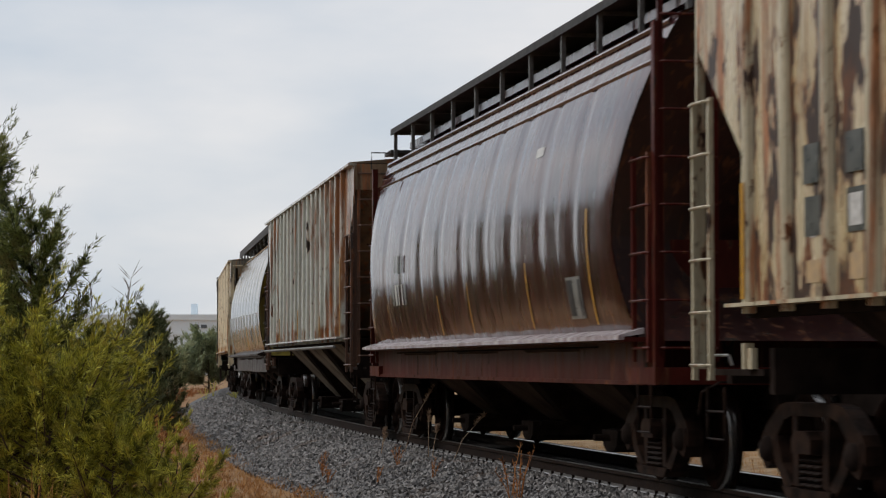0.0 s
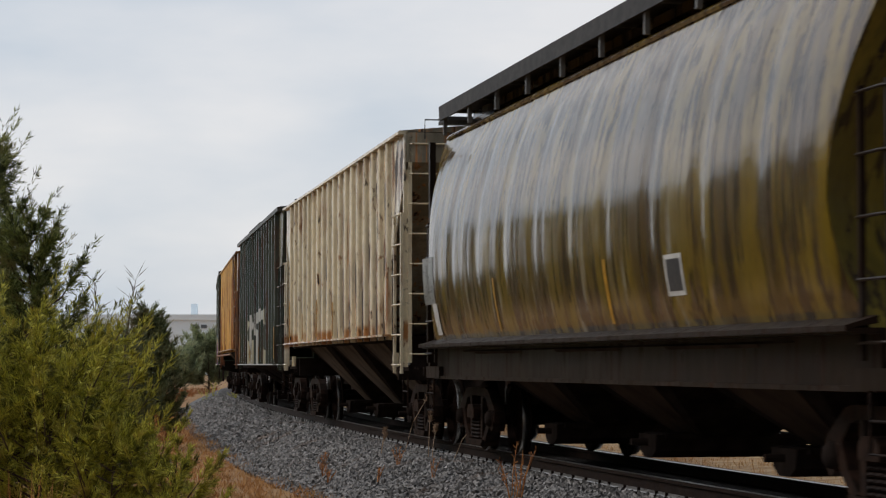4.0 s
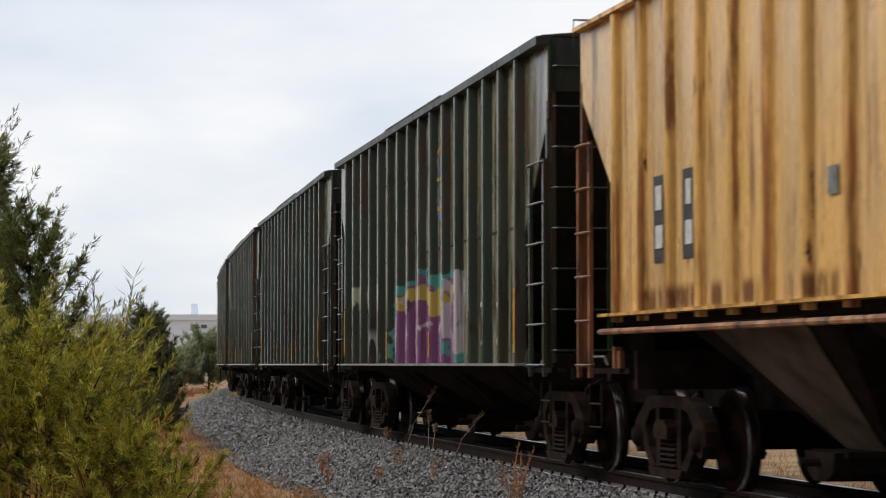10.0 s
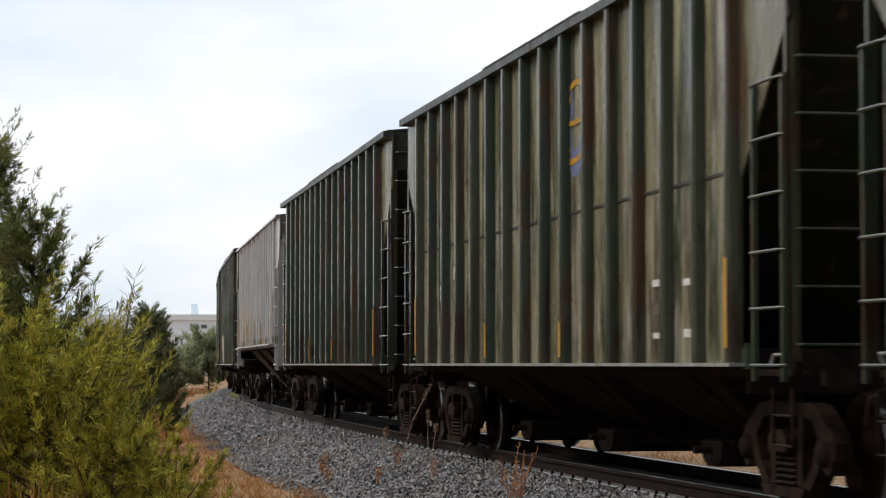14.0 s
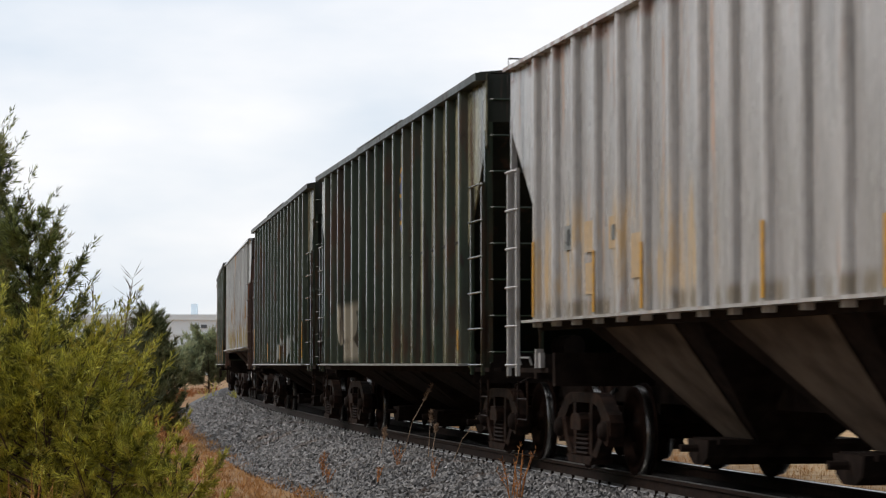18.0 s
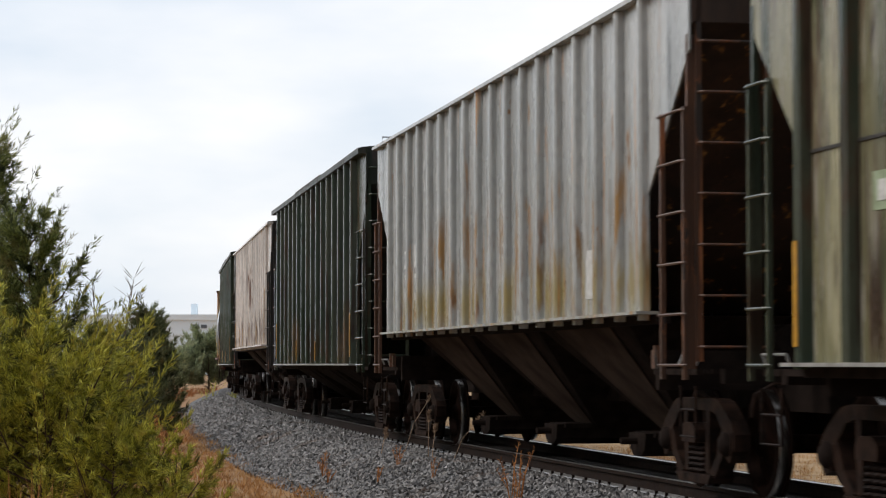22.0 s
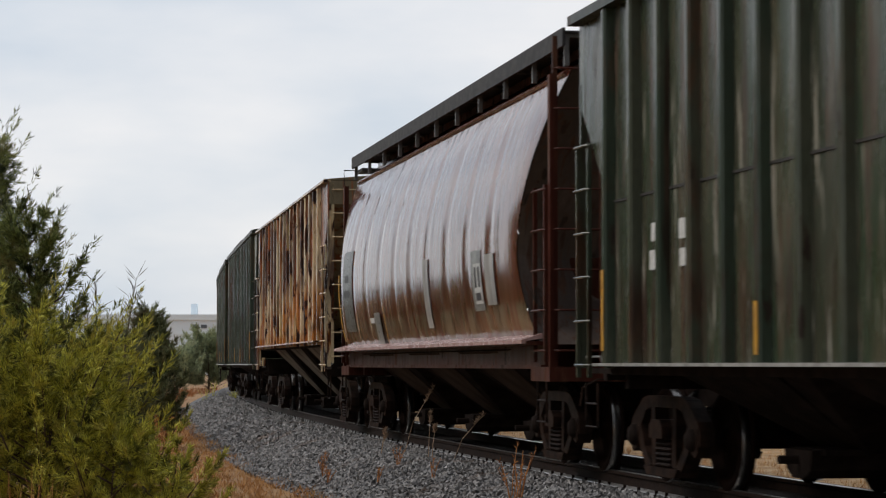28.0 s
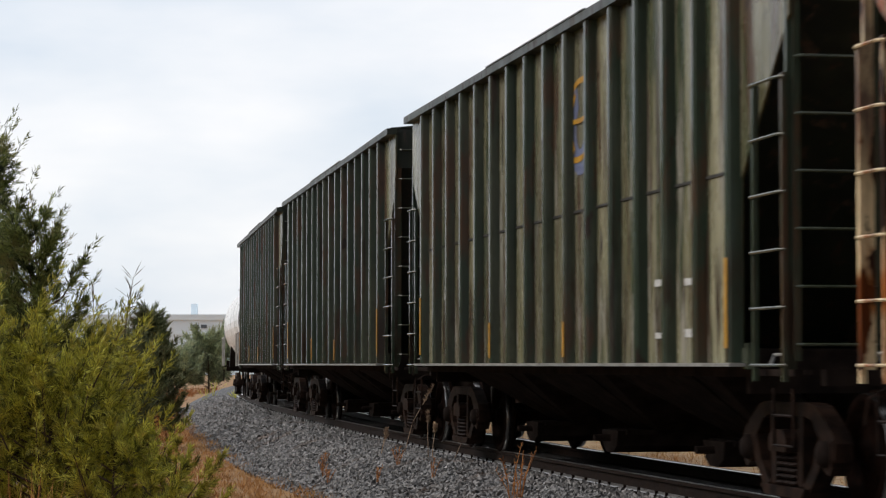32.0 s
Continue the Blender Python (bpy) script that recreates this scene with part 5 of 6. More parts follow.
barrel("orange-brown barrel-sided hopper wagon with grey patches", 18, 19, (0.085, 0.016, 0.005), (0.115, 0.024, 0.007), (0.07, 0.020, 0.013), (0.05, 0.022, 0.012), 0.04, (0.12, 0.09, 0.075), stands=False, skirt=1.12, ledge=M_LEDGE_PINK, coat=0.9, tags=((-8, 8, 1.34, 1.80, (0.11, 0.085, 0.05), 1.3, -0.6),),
       marks=((6.1, 1.65, 2.95, 1.0, M_PATCH), (6.15, 2.2, 2.32, 0.6, M_DARK), (6.15, 2.45, 2.57, 0.4, M_DARK), (-4.75, 1.75, 2.45, 0.60, M_GREY), (-4.80, 1.83, 2.30, 0.42, M_WHITE), (-4.90, 2.02, 2.26, 0.12, M_DARK), (-4.70, 2.02, 2.26, 0.12, M_DARK), (-4.80, 1.87, 1.96, 0.30, M_DARK), (-5.55, 1.80, 2.38, 0.52, M_GREY_PALE), (-1.35, 1.6, 2.5, 0.36, M_GREY_PALE), (3.6, 1.75, 1.83, 0.4, M_WHITE), (3.1, 1.4, 1.9, 0.5, M_GREY), (7.0, 1.5, 2.6, 0.06, M_YELLOW), (2.4, 1.45, 2.0, 0.05, M_YELLOW)))
hi("heavily rusted ribbed hopper wagon with cream paint remains", 19, 20, (0.36, 0.125, 0.028), (0.24, 0.075, 0.020), (0.14, 0.038, 0.010), 0.26, 0.24, (0.36, 0.29, 0.17), M_BAY_PALE, chip=(0.030, 0.015, 0.011), posts=((0.76, 0.61, 0.38), 0.24, 0.18), faded=0.55, grime=0.35, sill=1.55,
   tags=((-9, 9, 2.5, 4.6, (0.085, 0.052, 0.048), 1.2, -0.62), (-9, 9, 1.45, 4.4, (0.56, 0.40, 0.18), 1.9, -0.17), (-9, 9, 1.45, 2.6, (0.46, 0.17, 0.035), 1.5, -0.42), (-9, 9, 1.45, 4.4, (0.035, 0.018, 0.013), 1.8, -0.14), (-9, 9, 1.45, 1.72, (0.40, 0.15, 0.03), 1.2, -0.6)),
   marks=STENCIL_BOX + ((15, 1.95, 2.6, 0.26, M_PATCH), (14, 2.0, 2.9, 0.30, M_PATCH), (13, 2.05, 2.35, 0.26, M_PATCH), (15, 2.7, 2.9, 0.22, M_PATCH), (14, 2.4, 2.52, 0.2, M_OCHRE)), reflectors=((5, 1.62, 2.1),))
lo("dark green ribbed hopper wagon", 20, 21)
lo("dark green ribbed hopper wagon", 21, 22)
lo("dark green ribbed hopper wagon", 22, 23)
tank_wagon("white tank wagon with a dark rounded end", LENGTHS[23])


# ------------------------------------------------------------------ plants and distance
def triangles(name, verts, faces):
    """A mesh of many triangles, filled in one go."""
    me = bpy.data.meshes.new(name)
    me.vertices.add(len(verts))
    me.vertices.foreach_set("co", np.ascontiguousarray(verts, dtype=np.float32).ravel())
    me.loops.add(3 * len(faces))
    me.loops.foreach_set("vertex_index", np.ascontiguousarray(faces, dtype=np.int32).ravel())
    me.polygons.add(len(faces))
    me.polygons.foreach_set("loop_start", np.arange(0, 3 * len(faces), 3, dtype=np.int32))
    me.update(calc_edges=True)
    me.shade_flat()
    me.materials.append(None)
    return me


def needle_mesh(name, base, way, length, thick, rng):
    """Many small spindles: base points, directions, lengths and thicknesses, one row each."""
    n = len(base)
    way = way / np.linalg.norm(way, axis=1, keepdims=True)
    side = np.cross(way, rng.normal(size=(n, 3)))
    side /= np.linalg.norm(side, axis=1, keepdims=True) + 1e-9
    other = np.cross(way, side)
    verts = np.empty((n, 5, 3))
    verts[:, 0] = base
    for k in range(3):
        a = 2.0944 * k
        verts[:, 1 + k] = base + way * length[:, None] * 0.4 + (side * math.cos(a) + other * math.sin(a)) * thick[:, None]
    verts[:, 4] = base + way * length[:, None]
    pattern = np.array([(0, 2, 1), (0, 3, 2), (0, 1, 3), (4, 1, 2), (4, 2, 3), (4, 3, 1)])
    faces = (pattern[None] + (np.arange(n) * 5)[:, None, None]).reshape(-1, 3)
    return triangles(name, verts.reshape(-1, 3), faces)


def leaf_material(name, dark, light, dry, rough=0.6):
    n = Nodes(name)
    c = n.mix(n.island(), dark, light)
    c = n.mix(n.band(n.noise(2.6, detail=4), 0.5, 0.68), c, dry)
    c = n.mix(n.band(n.noise(5.5, detail=2), 0.50, 0.68), c, tuple(0.45 * q for q in dark))
    return n.done(c, rough, spec=0.25)


M_CEDAR = leaf_material("cedar_needles", (0.066, 0.094, 0.030), (0.34, 0.38, 0.11), (0.26, 0.23, 0.08))
M_CEDAR_YELLOW = leaf_material("yellowing_cedar_needles", (0.14, 0.155, 0.028), (0.76, 0.72, 0.11), (0.50, 0.42, 0.08))
M_CEDAR_FAR = leaf_material("far_cedar_needles", (0.085, 0.11, 0.055), (0.25, 0.28, 0.13), (0.22, 0.21, 0.10))
# Distance haze is put into these paler needle colours.
M_CEDAR_HAZE = leaf_material("hazy_far_cedar_needles", (0.24, 0.29, 0.18), (0.50, 0.56, 0.33), (0.42, 0.42, 0.25))
M_STRAW = leaf_material("dry_straw", (0.38, 0.17, 0.05), (0.68, 0.39, 0.15), (0.56, 0.24, 0.08), 0.8)
M_RED_STRAW = leaf_material("reddish_dry_stalks", (0.24, 0.085, 0.028), (0.50, 0.22, 0.075), (0.34, 0.11, 0.035), 0.8)
M_FLUFF = leaf_material("pale_brown_seed_fluff", (0.22, 0.14, 0.09), (0.50, 0.37, 0.26), (0.34, 0.22, 0.15), 0.9)
M_TWIG = plain("bare_grey_twig", (0.10, 0.08, 0.05), (0.18, 0.15, 0.09), 0.8, 20)


def cedar(label, x, y, height, spread, limbs, sprigs, seed, mat, size=1.0, slim=1.0, low=0.06, thing="cedar_tree"):
    """A juniper-like evergreen: tapered trunk, rising limbs and feathery sprays of short needles."""
    rng = np.random.default_rng(seed)
    z = ground_height(x, y) - 0.05
    tree = new(thing)
    tree.matrix_basis = pose(x, y, z)
    tagged(tree, label, "tree" if thing == "cedar_tree" else "bush", "evergreens beside the railway")
    trunk = Mesh()
    lean = rng.normal(size=2) * 0.05
    line = [(lean[0] * height * f * f, lean[1] * height * f * f, height * f * 0.96) for f in (0, 0.2, 0.4, 0.6, 0.8, 1.0)]
    for i in range(5):
        trunk.tube(line[i], line[i + 1], 0.05 * height / 3 * (1 - 0.18 * i), 7, 0.05 * height / 3 * (1 - 0.18 * (i + 1)))
    part("trunk", trunk.data("trunk", True), M_BARK, tree)
    bases, ways = [], []
    share = sprigs // limbs
    for i in range(limbs):
        f = low + (0.97 - low) * (i + rng.random()) / limbs
        az = 2.39996 * i + rng.normal() * 0.3
        reach = spread * (1 - f) ** (0.75 * slim) * rng.uniform(0.58, 1.25) + 0.07 * spread
        start = np.array([lean[0] * height * f * f, lean[1] * height * f * f, height * f])
        rise = reach * rng.uniform(0.55, 1.05) + 0.08 * height * f
        out = np.array([math.cos(az), math.sin(az), 0.0])
        bend = [start, start + out * reach * 0.55 + np.array([0, 0, rise * 0.30]), start + out * reach + np.array([0, 0, rise])]
        q = Mesh()
        q.tube(bend[0], bend[1], 0.012 * height / 3 + 0.004, 5, 0.008)
        q.tube(bend[1], bend[2], 0.008, 5, 0.003)
        part("limb", q.data("limb"), M_BARK, tree)
        # twigs along the limb, sprigs along the twigs
        twigs = max(5, share // (38 if thing == "cedar_tree" else 62))
        for k in range(twigs):
            g = 0.22 + 0.78 * (k + rng.random()) / twigs
            p = bend[0] * (1 - g) ** 2 + 2 * bend[1] * g * (1 - g) + bend[2] * g * g
            heading = out * 0.8 + np.array([0, 0, 0.85]) + rng.normal(size=3) * 0.55
            heading /= np.linalg.norm(heading)
            span = (0.16 + (0.30 if thing == "cedar_tree" else 0.42) * rng.random()) * spread * (1.15 - 0.7 * g) * 0.85
            if k >= twigs - 1:
                heading, span = out * 0.55 + np.array([0, 0, 0.9]), 0.36 * spread
            # side shoots along the twig, shorter towards its tip
            shoots, m = 11, max(3, share // (twigs * 10))
            for j in range(shoots + 1):
                u = (j + rng.random()) / (shoots + 1)
                side = rng.normal(size=3)
                shoot = heading * 0.9 + side / np.linalg.norm(side) * (0.55 if j < shoots else 0.0)
                reach_out = span * (0.40 * (1 - 0.85 * u) + 0.04)
                v = rng.random(m + 1)
                bases.append(p + heading * u * span + shoot * (v * reach_out)[:, None] + rng.normal(size=(m + 1, 3)) * 0.006 * size)
                ways.append(shoot * 1.0 + rng.normal(size=(m + 1, 3)) * 0.26)
    base, way = np.concatenate(bases), np.concatenate(ways)
    n = len(base)
    me = needle_mesh("foliage", base, way, rng.uniform(0.035, 0.10, n) * size, rng.uniform(0.0028, 0.0058, n) * size, rng)
    part("foliage", me, mat, tree)
    SWAYING.append((tree, seed, 0.35))
    return tree


def tuft(name, label, x, y, z, stalks, height, spread, mat, seed, heads=0.0, category="weed", bow=0.0):
    """A clump of dry stalks, some with fluffy seed heads."""
    rng = np.random.default_rng(seed)
    thing = new(name)
    thing.matrix_basis = pose(x, y, z)
    tagged(thing, label, category, "dry weeds on the ballast")
    for i in range(stalks):
        q = Mesh()
        h = height * rng.uniform(0.65, 1.0)
        dx, dy = rng.normal(size=2) * spread
        dx += bow
        pts = [(dx * 0.12, dy * 0.12, 0), (dx * 0.4, dy * 0.4, h * 0.5), (dx, dy, h)]
        q.tube(pts[0], pts[1], 0.007, 5, 0.005)
        q.tube(pts[1], pts[2], 0.005, 5, 0.003)
        stalk = part("stalk", q.data("stalk"), mat, thing)
        m = 90 if heads else 12
        lo = 0.80 if heads else 0.45
        u = rng.uniform(lo, 1.03, m)
        base = np.array([[dx * (0.4 + 1.2 * (v - 0.5)) if v > 0.5 else dx * v * 0.8, dy * (0.4 + 1.2 * (v - 0.5)) if v > 0.5 else dy * v * 0.8, h * v] for v in u])
        way = np.column_stack([rng.normal(size=m), rng.normal(size=m), rng.uniform(0.6, 1.6, m)])
        me = needle_mesh("seed_head", base, way, rng.uniform(0.03, 0.06, m) * (1.25 if heads else 1.0), rng.uniform(0.003, 0.006, m), rng)
        part("seed_head" if heads else "dry_leaf_spray", me, mat, stalk)
    SWAYING.append((thing, seed, 2.2))
    return thing


SWAYING = []

cedar("tall dark green cedar tree beside the track", -4.98, 24.5, 3.95, 1.05, 64, 56000, 11, M_CEDAR, 1.0, 0.8)
cedar("slender dark green cedar tree beside the track", -4.03, 24.0, 3.20, 0.78, 46, 34000, 22, M_CEDAR, 1.0, 0.8)
cedar("dense yellow-green cedar bush beside the track", -3.50, 20.8, 1.72, 0.98, 60, 48000, 12, M_CEDAR_YELLOW, 0.95, 0.5, 0.03, "cedar_bush")
cedar("dense yellow-green cedar bush beside the track", -4.30, 21.4, 1.95, 1.10, 50, 36000, 13, M_CEDAR_YELLOW, 0.95, 0.55, 0.03, "cedar_bush")
cedar("yellow-green cedar bush beside the track", -2.88, 20.3, 1.22, 0.66, 26, 15000, 23, M_CEDAR_YELLOW, 0.95, 0.5, 0.03, "cedar_bush")
cedar("small yellow-green cedar sapling in dry grass", -2.33, 20.0, 0.90, 0.50, 18, 7000, 14, M_CEDAR_YELLOW, 0.9, 0.6, 0.03, "cedar_bush")
cedar("green cedar bush in dry grass", -4.6, 31.0, 1.75, 0.9, 40, 12000, 15, M_CEDAR_YELLOW, 1.2, 0.6, 0.03, "cedar_bush")
cedar("mid-green cedar tree behind the bushes", -6.95, 56.0, 2.85, 0.72, 60, 24000, 16, M_CEDAR_FAR, 2.0, 0.9)
cedar("green cedar bush behind the near trees", -7.2, 50.0, 1.9, 1.15, 46, 20000, 17, M_CEDAR_FAR, 2.0, 0.6, 0.03, "cedar_bush")
cedar("dark green far cedar tree", -15.0, 150.0, 3.2, 1.7, 56, 20000, 18, M_CEDAR_HAZE, 4.4, 0.5)
cedar("dark green far cedar bush", -17.0, 148.0, 2.1, 1.8, 46, 14000, 19, M_CEDAR_HAZE, 4.4, 0.5, 0.03, "cedar_bush")
cedar("dark green far cedar tree", -21.0, 152.0, 3.6, 2.0, 40, 7000, 20, M_CEDAR_HAZE, 3.2, 0.6)
cedar("green cedar tree behind the near trees", -10.8, 62.0, 2.9, 1.4, 40, 9000, 21, M_CEDAR_FAR, 1.8, 0.7)

# the thicket goes on along the track
rng = np.random.default_rng(77)
pattern = cedar("dark green cedar tree in a thicket along the track", -13.0, 30.0, 3.4, 1.5, 34, 6000, 24, M_CEDAR, 2.4, 0.7)
SWAYING.pop()
for i in range(16):
    y = -12 + 3.4 * i
    copy_thing(pattern, pose(-13.5 - 3.0 * rng.random() - (0.5 if i % 2 else 2.5), y, GROUND_Z - 0.1 - 0.9 * rng.random(), 0, 0, 360 * rng.random()))
for i in range(22):
    y = 27 + 2.4 * i
    copy_thing(pattern, pose(-0.19 * y - 3.0 - (0.3 if i % 2 else 2.6) - 1.2 * rng.random(), y, GROUND_Z - 0.1 - 0.8 * rng.random(), 0, 0, 360 * rng.random()))

# taller trees stand behind the thicket
for i in range(20):
    y = 10 + 3.9 * i
    x = -0.19 * y - 9.5 - (0.0 if i % 2 else 3.4) - 1.5 * rng.random()
    copy_thing(pattern, pose(x, y, GROUND_Z - 0.2, 0, 0, 360 * rng.random()) @ Matrix.Scale(1.9 + 0.8 * rng.random(), 4))

# thin bare sapling between the cedars
sapling = new("bare_sapling")
sapling.matrix_basis = pose(-4.35, 30.0, GROUND_Z)
tagged(sapling, "thin leafless sapling with fine grey twigs", "sapling")
rng = np.random.default_rng(5)
for j in range(5):
    q = Mesh()
    dx, dy, h = rng.normal() * 0.28, rng.normal() * 0.2, rng.uniform(2.2, 3.05)
    q.tube((0, 0, 0), (dx * 0.5, dy * 0.5, h * 0.55), 0.016, 5, 0.010)
    q.tube((dx * 0.5, dy * 0.5, h * 0.55), (dx, dy, h), 0.010, 5, 0.003)
    stem = part("stem", q.data("stem"), M_TWIG, sapling)
    m = 60
    u = rng.uniform(0.35, 1.0, m)
    base = np.column_stack([dx * u, dy * u, h * u])
    way = np.column_stack([rng.normal(size=m), rng.normal(size=m), rng.uniform(0.6, 1.6, m)])
    tagged(part("twig_spray", needle_mesh("twigs", base, way, rng.uniform(0.12, 0.32, m), rng.uniform(0.004, 0.007, m), rng), M_TWIG, stem), kind="stuff")
SWAYING.append((sapling, 5, 0.6))


def bed_height(off):
    """The ballast's surface at that distance from the track's middle."""
    pts = [(-3.3, -0.66), (-1.75, -0.16), (1.60, -0.16), (1.95, -0.25), (2.85, -0.66)]
    return float(np.interp(off, [q[0] for q in pts], [q[1] for q in pts]))


# dry weeds that stand in the ballast
for s, off, stalks, height, bow, seed, heads in ((21.9, 1.53, 1, 1.0, 0.45, 31, 1), (20.7, 1.33, 1, 0.90, 0.0, 32, 1), (20.1, 1.39, 1, 0.60, 0.08, 33, 1), (20.1, 1.15, 1, 0.62, 0.46, 41, 1), (22.6, 1.7, 2, 0.42, 0.1, 42, 1),
                                                 (12.7, 1.92, 3, 0.60, 0.0, 34, 0), (12.4, 1.90, 5, 0.60, 0.08, 35, 0), (12.2, 2.0, 3, 0.36, -0.03, 43, 0), (24.0, 2.36, 4, 0.30, 0.0, 36, 0), (20.0, 1.86, 4, 0.32, 0.0, 37, 0),
                                                 (18.8, 2.33, 4, 0.30, 0.02, 38, 0), (16.8, 1.97, 3, 0.34, 0.0, 39, 0), (22.8, 2.5, 4, 0.28, 0.0, 40, 0), (21.6, 2.6, 4, 0.3, 0.03, 44, 0)):
    q = on_track(s, off)
    tuft("dry_weed", "dry brown weed stalk with a fluffy head in ballast" if heads else "thin reddish dry grass stalks in ballast", q.x, q.y, bed_height(off) - 0.02, stalks, height, 0.02 if heads else 0.07, M_FLUFF if heads else M_RED_STRAW, seed, heads, bow=bow)


# green weeds at the far end of the rails
for s, off, stalks, height, seed in ((77.0, 0.98, 9, 0.34, 71), (79.5, 1.02, 8, 0.30, 72), (84.0, 1.75, 9, 0.85, 73), (82.0, 2.1, 8, 0.5, 74)):
    q = on_track(s, off)
    tuft("green_weed", "low yellow-green weed growing in the ballast", q.x, q.y, bed_height(off) - 0.02, stalks, height, 0.16, M_CEDAR_YELLOW, seed)


def grass(name, label, spots, blades, height, seed, mat):
    """Dry grass: thin blades in clumps over the ground; spots are (x, y, z) rows."""
    rng = np.random.default_rng(seed)
    base = np.repeat(spots, blades, axis=0) + rng.normal(size=(len(spots) * blades, 3)) * np.array([0.07, 0.07, 0.0])
    n = len(base)
    way = np.column_stack([rng.normal(size=n) * 0.42, rng.normal(size=n) * 0.42, np.ones(n)])
    ob = new(name, needle_mesh(name, base, way, rng.uniform(0.4, 1.0, n) * height, rng.uniform(0.003, 0.006, n) * (0.6 + height), rng))
    ob.material_slots[0].link = "OBJECT"
    ob.material_slots[0].material = mat
    tagged(ob, label, "grass", kind="stuff")


def scattered(count, s0, s1, o0, o1, seed, power=1.0):
    rng = np.random.default_rng(seed)
    rows = []
    for _ in range(count):
        s, o = s0 + (s1 - s0) * rng.random() ** power, rng.uniform(o0, o1)
        q = on_track(s, o)
        rows.append((q.x, q.y, ground_height(q.x, q.y) - 0.02))
    return np.array(rows)


grass("dry_grass", "tan dry grass along the foot of the ballast", scattered(4200, 6, 75, 2.75, 6.5, 51), 9, 0.17, 52, M_STRAW)
grass("dry_grass", "tall reddish dry grass under the cedars", scattered(900, 40, 150, 3.4, 9.0, 53), 10, 0.55, 54, M_RED_STRAW)
grass("dry_grass", "tan dry grass beyond the track", scattered(2200, -2, 60, -9.0, -3.3, 55), 8, 0.22, 56, M_STRAW)
grass("dry_grass", "tall straw-coloured grass in front of the cedars", np.column_stack([np.random.default_rng(57).uniform(-3.6, -2.95, 26), np.random.default_rng(58).uniform(17.5, 18.4, 26), np.full(26, GROUND_Z)]), 4, 1.12, 59, M_STRAW)


def stones(count, s0, s1, size, seed):
    """Crushed stones bedded in the ballast's surface."""
    rng = np.random.default_rng(seed)
    s, off = rng.uniform(s0, s1, count), 0.87 + 2.23 * rng.random(count)
    mid = np.array([on_track(a, o) for a, o in zip(s, off)])
    mid[:, 2] = np.interp(off, [1.60, 1.95, 2.85, 3.3], [-0.16, -0.25, -0.66, -0.70])
    mid[:, 2] += rng.uniform(-0.3, 0.5, count) * size
    shape = np.array([(1, 0, 0), (-1, 0, 0), (0, 1, 0), (0, -1, 0), (0, 0, 1), (0, 0, -1.0)])
    verts = shape[None] * rng.uniform(0.55, 1.25, (count, 6, 1)) + rng.normal(size=(count, 6, 3)) * 0.22
    ang = rng.uniform(0, 6.28, count)
    c, d = np.cos(ang), np.sin(ang)
    x, y = verts[..., 0] * c[:, None] - verts[..., 1] * d[:, None], verts[..., 0] * d[:, None] + verts[..., 1] * c[:, None]
    tip = rng.normal(size=(count, 1)) * 0.5
    verts = np.stack([x, y + verts[..., 2] * tip, verts[..., 2] * 0.8 - y * tip * 0.5], -1) * (size * rng.uniform(0.6, 1.25, count))[:, None, None] + mid[:, None]
    pattern = np.array([(4, 0, 2), (4, 2, 1), (4, 1, 3), (4, 3, 0), (5, 2, 0), (5, 1, 2), (5, 3, 1), (5, 0, 3)])
    faces = (pattern[None] + (np.arange(count) * 6)[:, None, None]).reshape(-1, 3)
    me = triangles("ballast_stones", verts.reshape(-1, 3), faces)
    ob = new("ballast_stones", me)
    ob.material_slots[0].link = "OBJECT"
    ob.material_slots[0].material = M_STONE
    tagged(ob, "loose grey crushed ballast stones", "ballast", kind="stuff")


stones(26000, 6, 34, 0.036, 61)
stones(17000, 34, 85, 0.046, 62)

# ------------------------------------------------------------------ far building
def far_building():
    house = new("warehouse")
    house.matrix_basis = pose(-52, 400, GROUND_Z)
    tagged(house, "pale blue-grey flat-roofed industrial building far off", "building")
    m = plain("pale_metal_cladding", (0.82, 0.92, 1.0), (0.86, 0.95, 1.0), 0.6, 0.4)
    dark = plain("dark_window_glass", (0.10, 0.12, 0.14), (0.16, 0.18, 0.2), 0.2, 1)
    part("wall", Mesh().box(-26, 18, 0, 30, 0, 9.4).data("wall"), m, house)
    part("roof", Mesh().box(-26.2, 18.2, -0.2, 30.2, 9.4, 10.35).data("roof"), m, house, "white roof edge")
    part("wall_band", Mesh().box(-26, 18, -0.12, -0.02, 6.9, 7.2).data("band"), m, house)
    for x in (9.2, 10.6):
        w = part("window", Mesh().box(x, x + 1.0, -0.14, -0.02, 8.0, 8.6).data("window"), dark, house)
    part("vent_stack", Mesh().box(8.0, 9.1, 8, 9, 10.35, 12.4).data("stack"), m, house)
    for x in (-20, -12, -4, 4, 12):
        part("cladding_seam", Mesh().box(x, x + 0.15, -0.1, -0.02, 0, 9.4).data("seam"), m, house)


far_building()

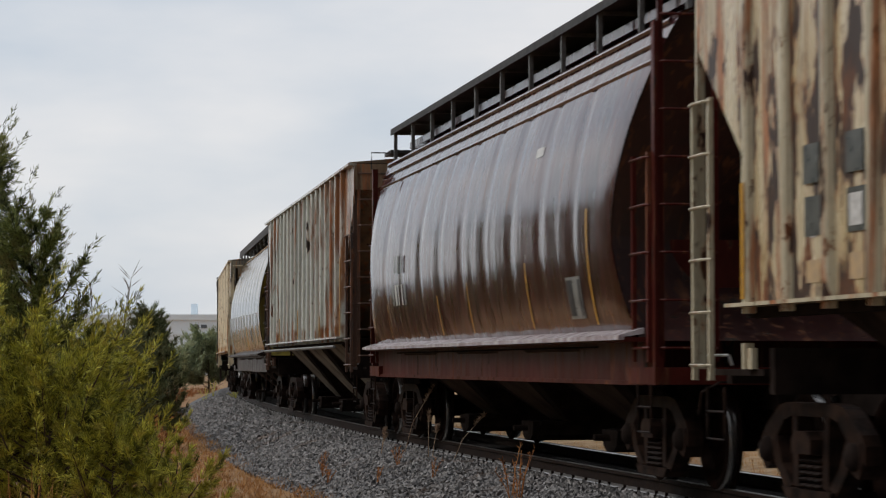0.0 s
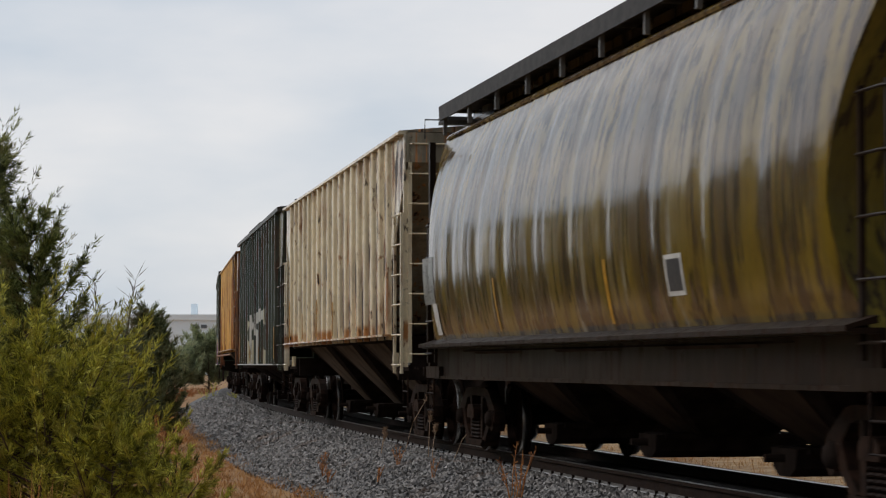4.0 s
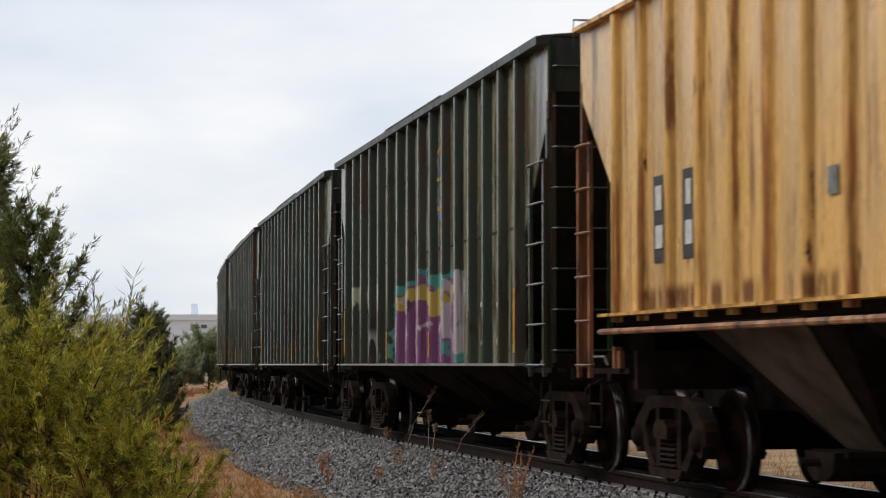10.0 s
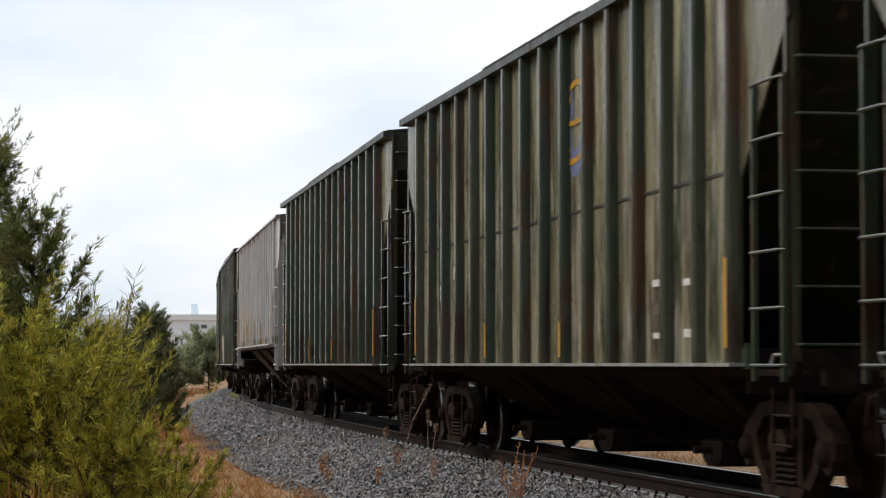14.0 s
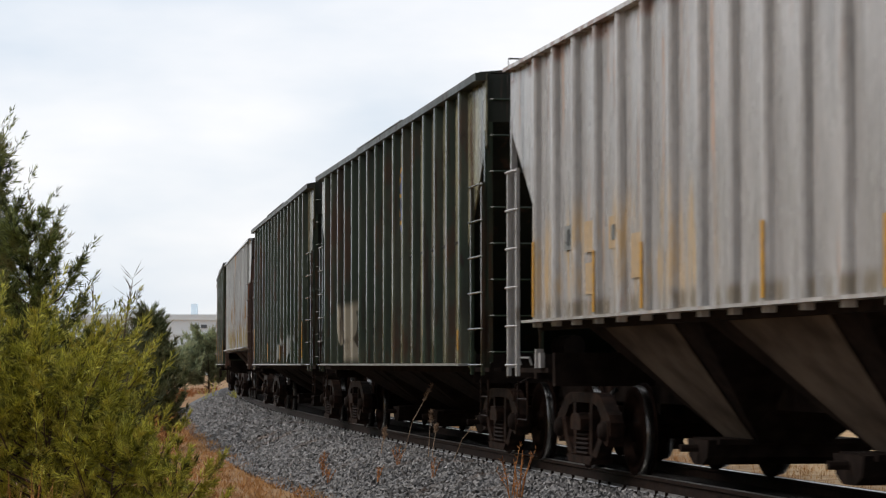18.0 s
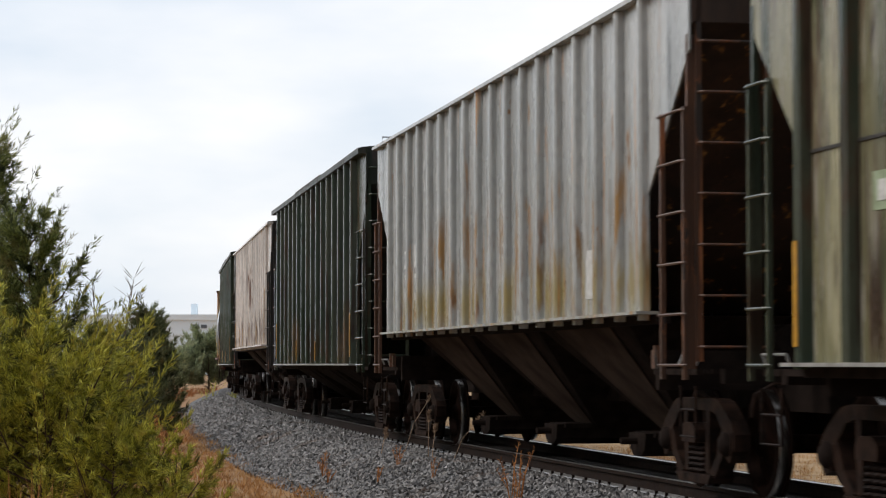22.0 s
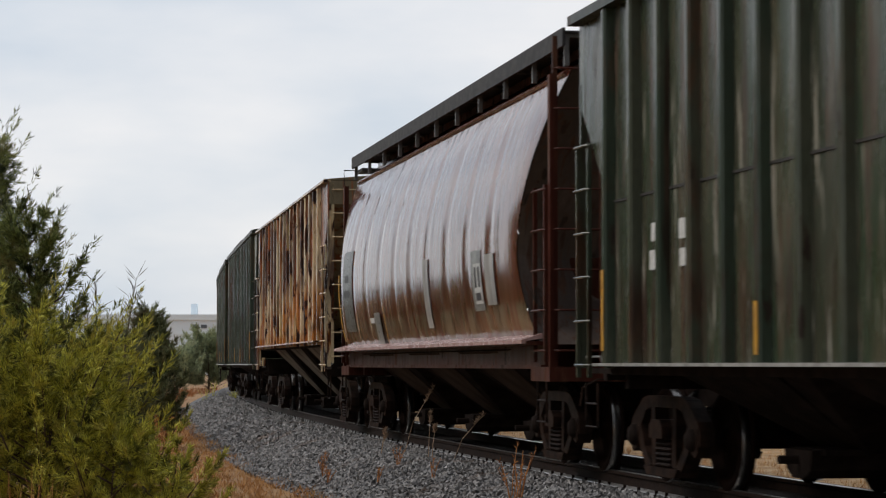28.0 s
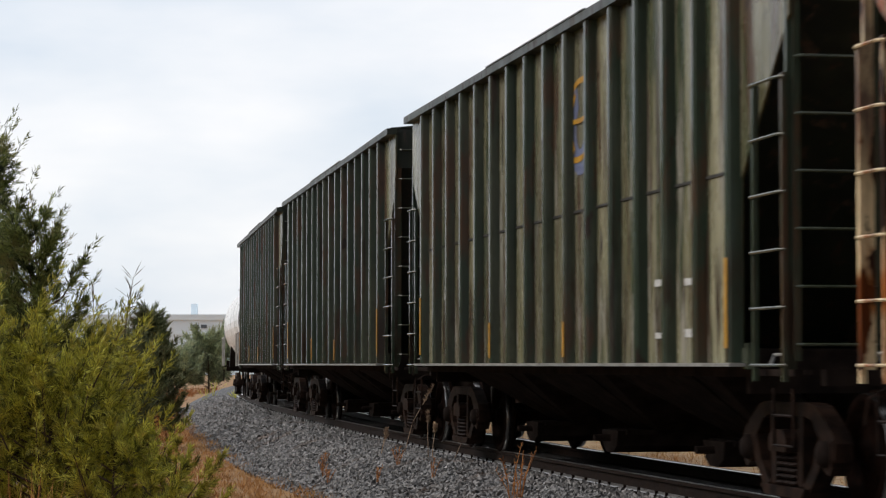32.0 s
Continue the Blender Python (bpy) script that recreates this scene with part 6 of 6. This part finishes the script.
# ------------------------------------------------------------------ ties under the rails
tie_data = shared("tie", lambda: Mesh().prism([(-0.115, -0.37), (0.115, -0.37), (0.115, -0.205), (0.10, -0.19), (-0.10, -0.19), (-0.115, -0.205)], "y", -1.3, 1.3))
plate_data = shared("tie_plate", lambda: Mesh().box(-0.04, 0.04, 0.60, 0.855, -0.19, -0.160).box(-0.014, 0.014, 0.805, 0.832, -0.165, -0.118))
for i in range(150):
    tie = part("tie", tie_data, M_TIE, track, at=track_pose(-2 + 0.53 * i + 0.11 * math.sin(i * 2.3) * math.sin(i * 0.7), 0, 0.02))
    part("tie_plate", plate_data, M_RAIL, tie)
rest = Mesh()
for i in list(range(-640, 0)) + list(range(150, 800)):
    m = track_pose(-2 + 0.53 * i, 0, 0.02)
    rest.add([m @ Vector((x, y, z)) for x in (-0.115, 0.115) for y in (-1.3, 1.3) for z in (-0.37, -0.19)], [(0, 1, 3, 2), (4, 6, 7, 5), (0, 4, 5, 1), (2, 3, 7, 6), (0, 2, 6, 4), (1, 5, 7, 3)])
far_ties = part("ties_beyond", rest.data("ties"), M_TIE, track)
tagged(far_ties, kind="stuff")

# ------------------------------------------------------------------ movement
def motions():
    for car, a, b in zip(CARS, COUPLINGS, COUPLINGS[1:]):
        mid = (a + b) / 2
        walk(car, [(t, track_pose(mid - rolled(t))) for t in [0.5 * i for i in range(65)]])
    for thing, seed, most in SWAYING:
        home = thing.matrix_basis.copy()
        rows = []
        for i in range(65):
            t = 0.5 * i
            a = most * (0.7 * math.sin(2.1 * t + seed) + 0.5 * math.sin(3.7 * t + 2.3 * seed))
            b = most * (0.6 * math.sin(1.7 * t + 1.3 * seed) + 0.5 * math.sin(4.1 * t + seed))
            rows.append((t, home @ pose(0, 0, 0, b, a, 0)))
        walk(thing, rows)
    first = {}
    for w in WHEELS:
        e = w["axle"]
        if e not in first:
            walk(w, [(i / 30, pose(0.89 * e, 0, WHEEL_R) @ Matrix.Rotation(-(rolled(i / 30) - rolled(0)) / WHEEL_R, 4, "Y")) for i in range(961)])
            first[e] = w
        else:
            w.rotation_mode = "QUATERNION"
            w.animation_data_create()
            w.animation_data.action = first[e].animation_data.action
            w.animation_data.action_slot = first[e].animation_data.action_slot


motions()
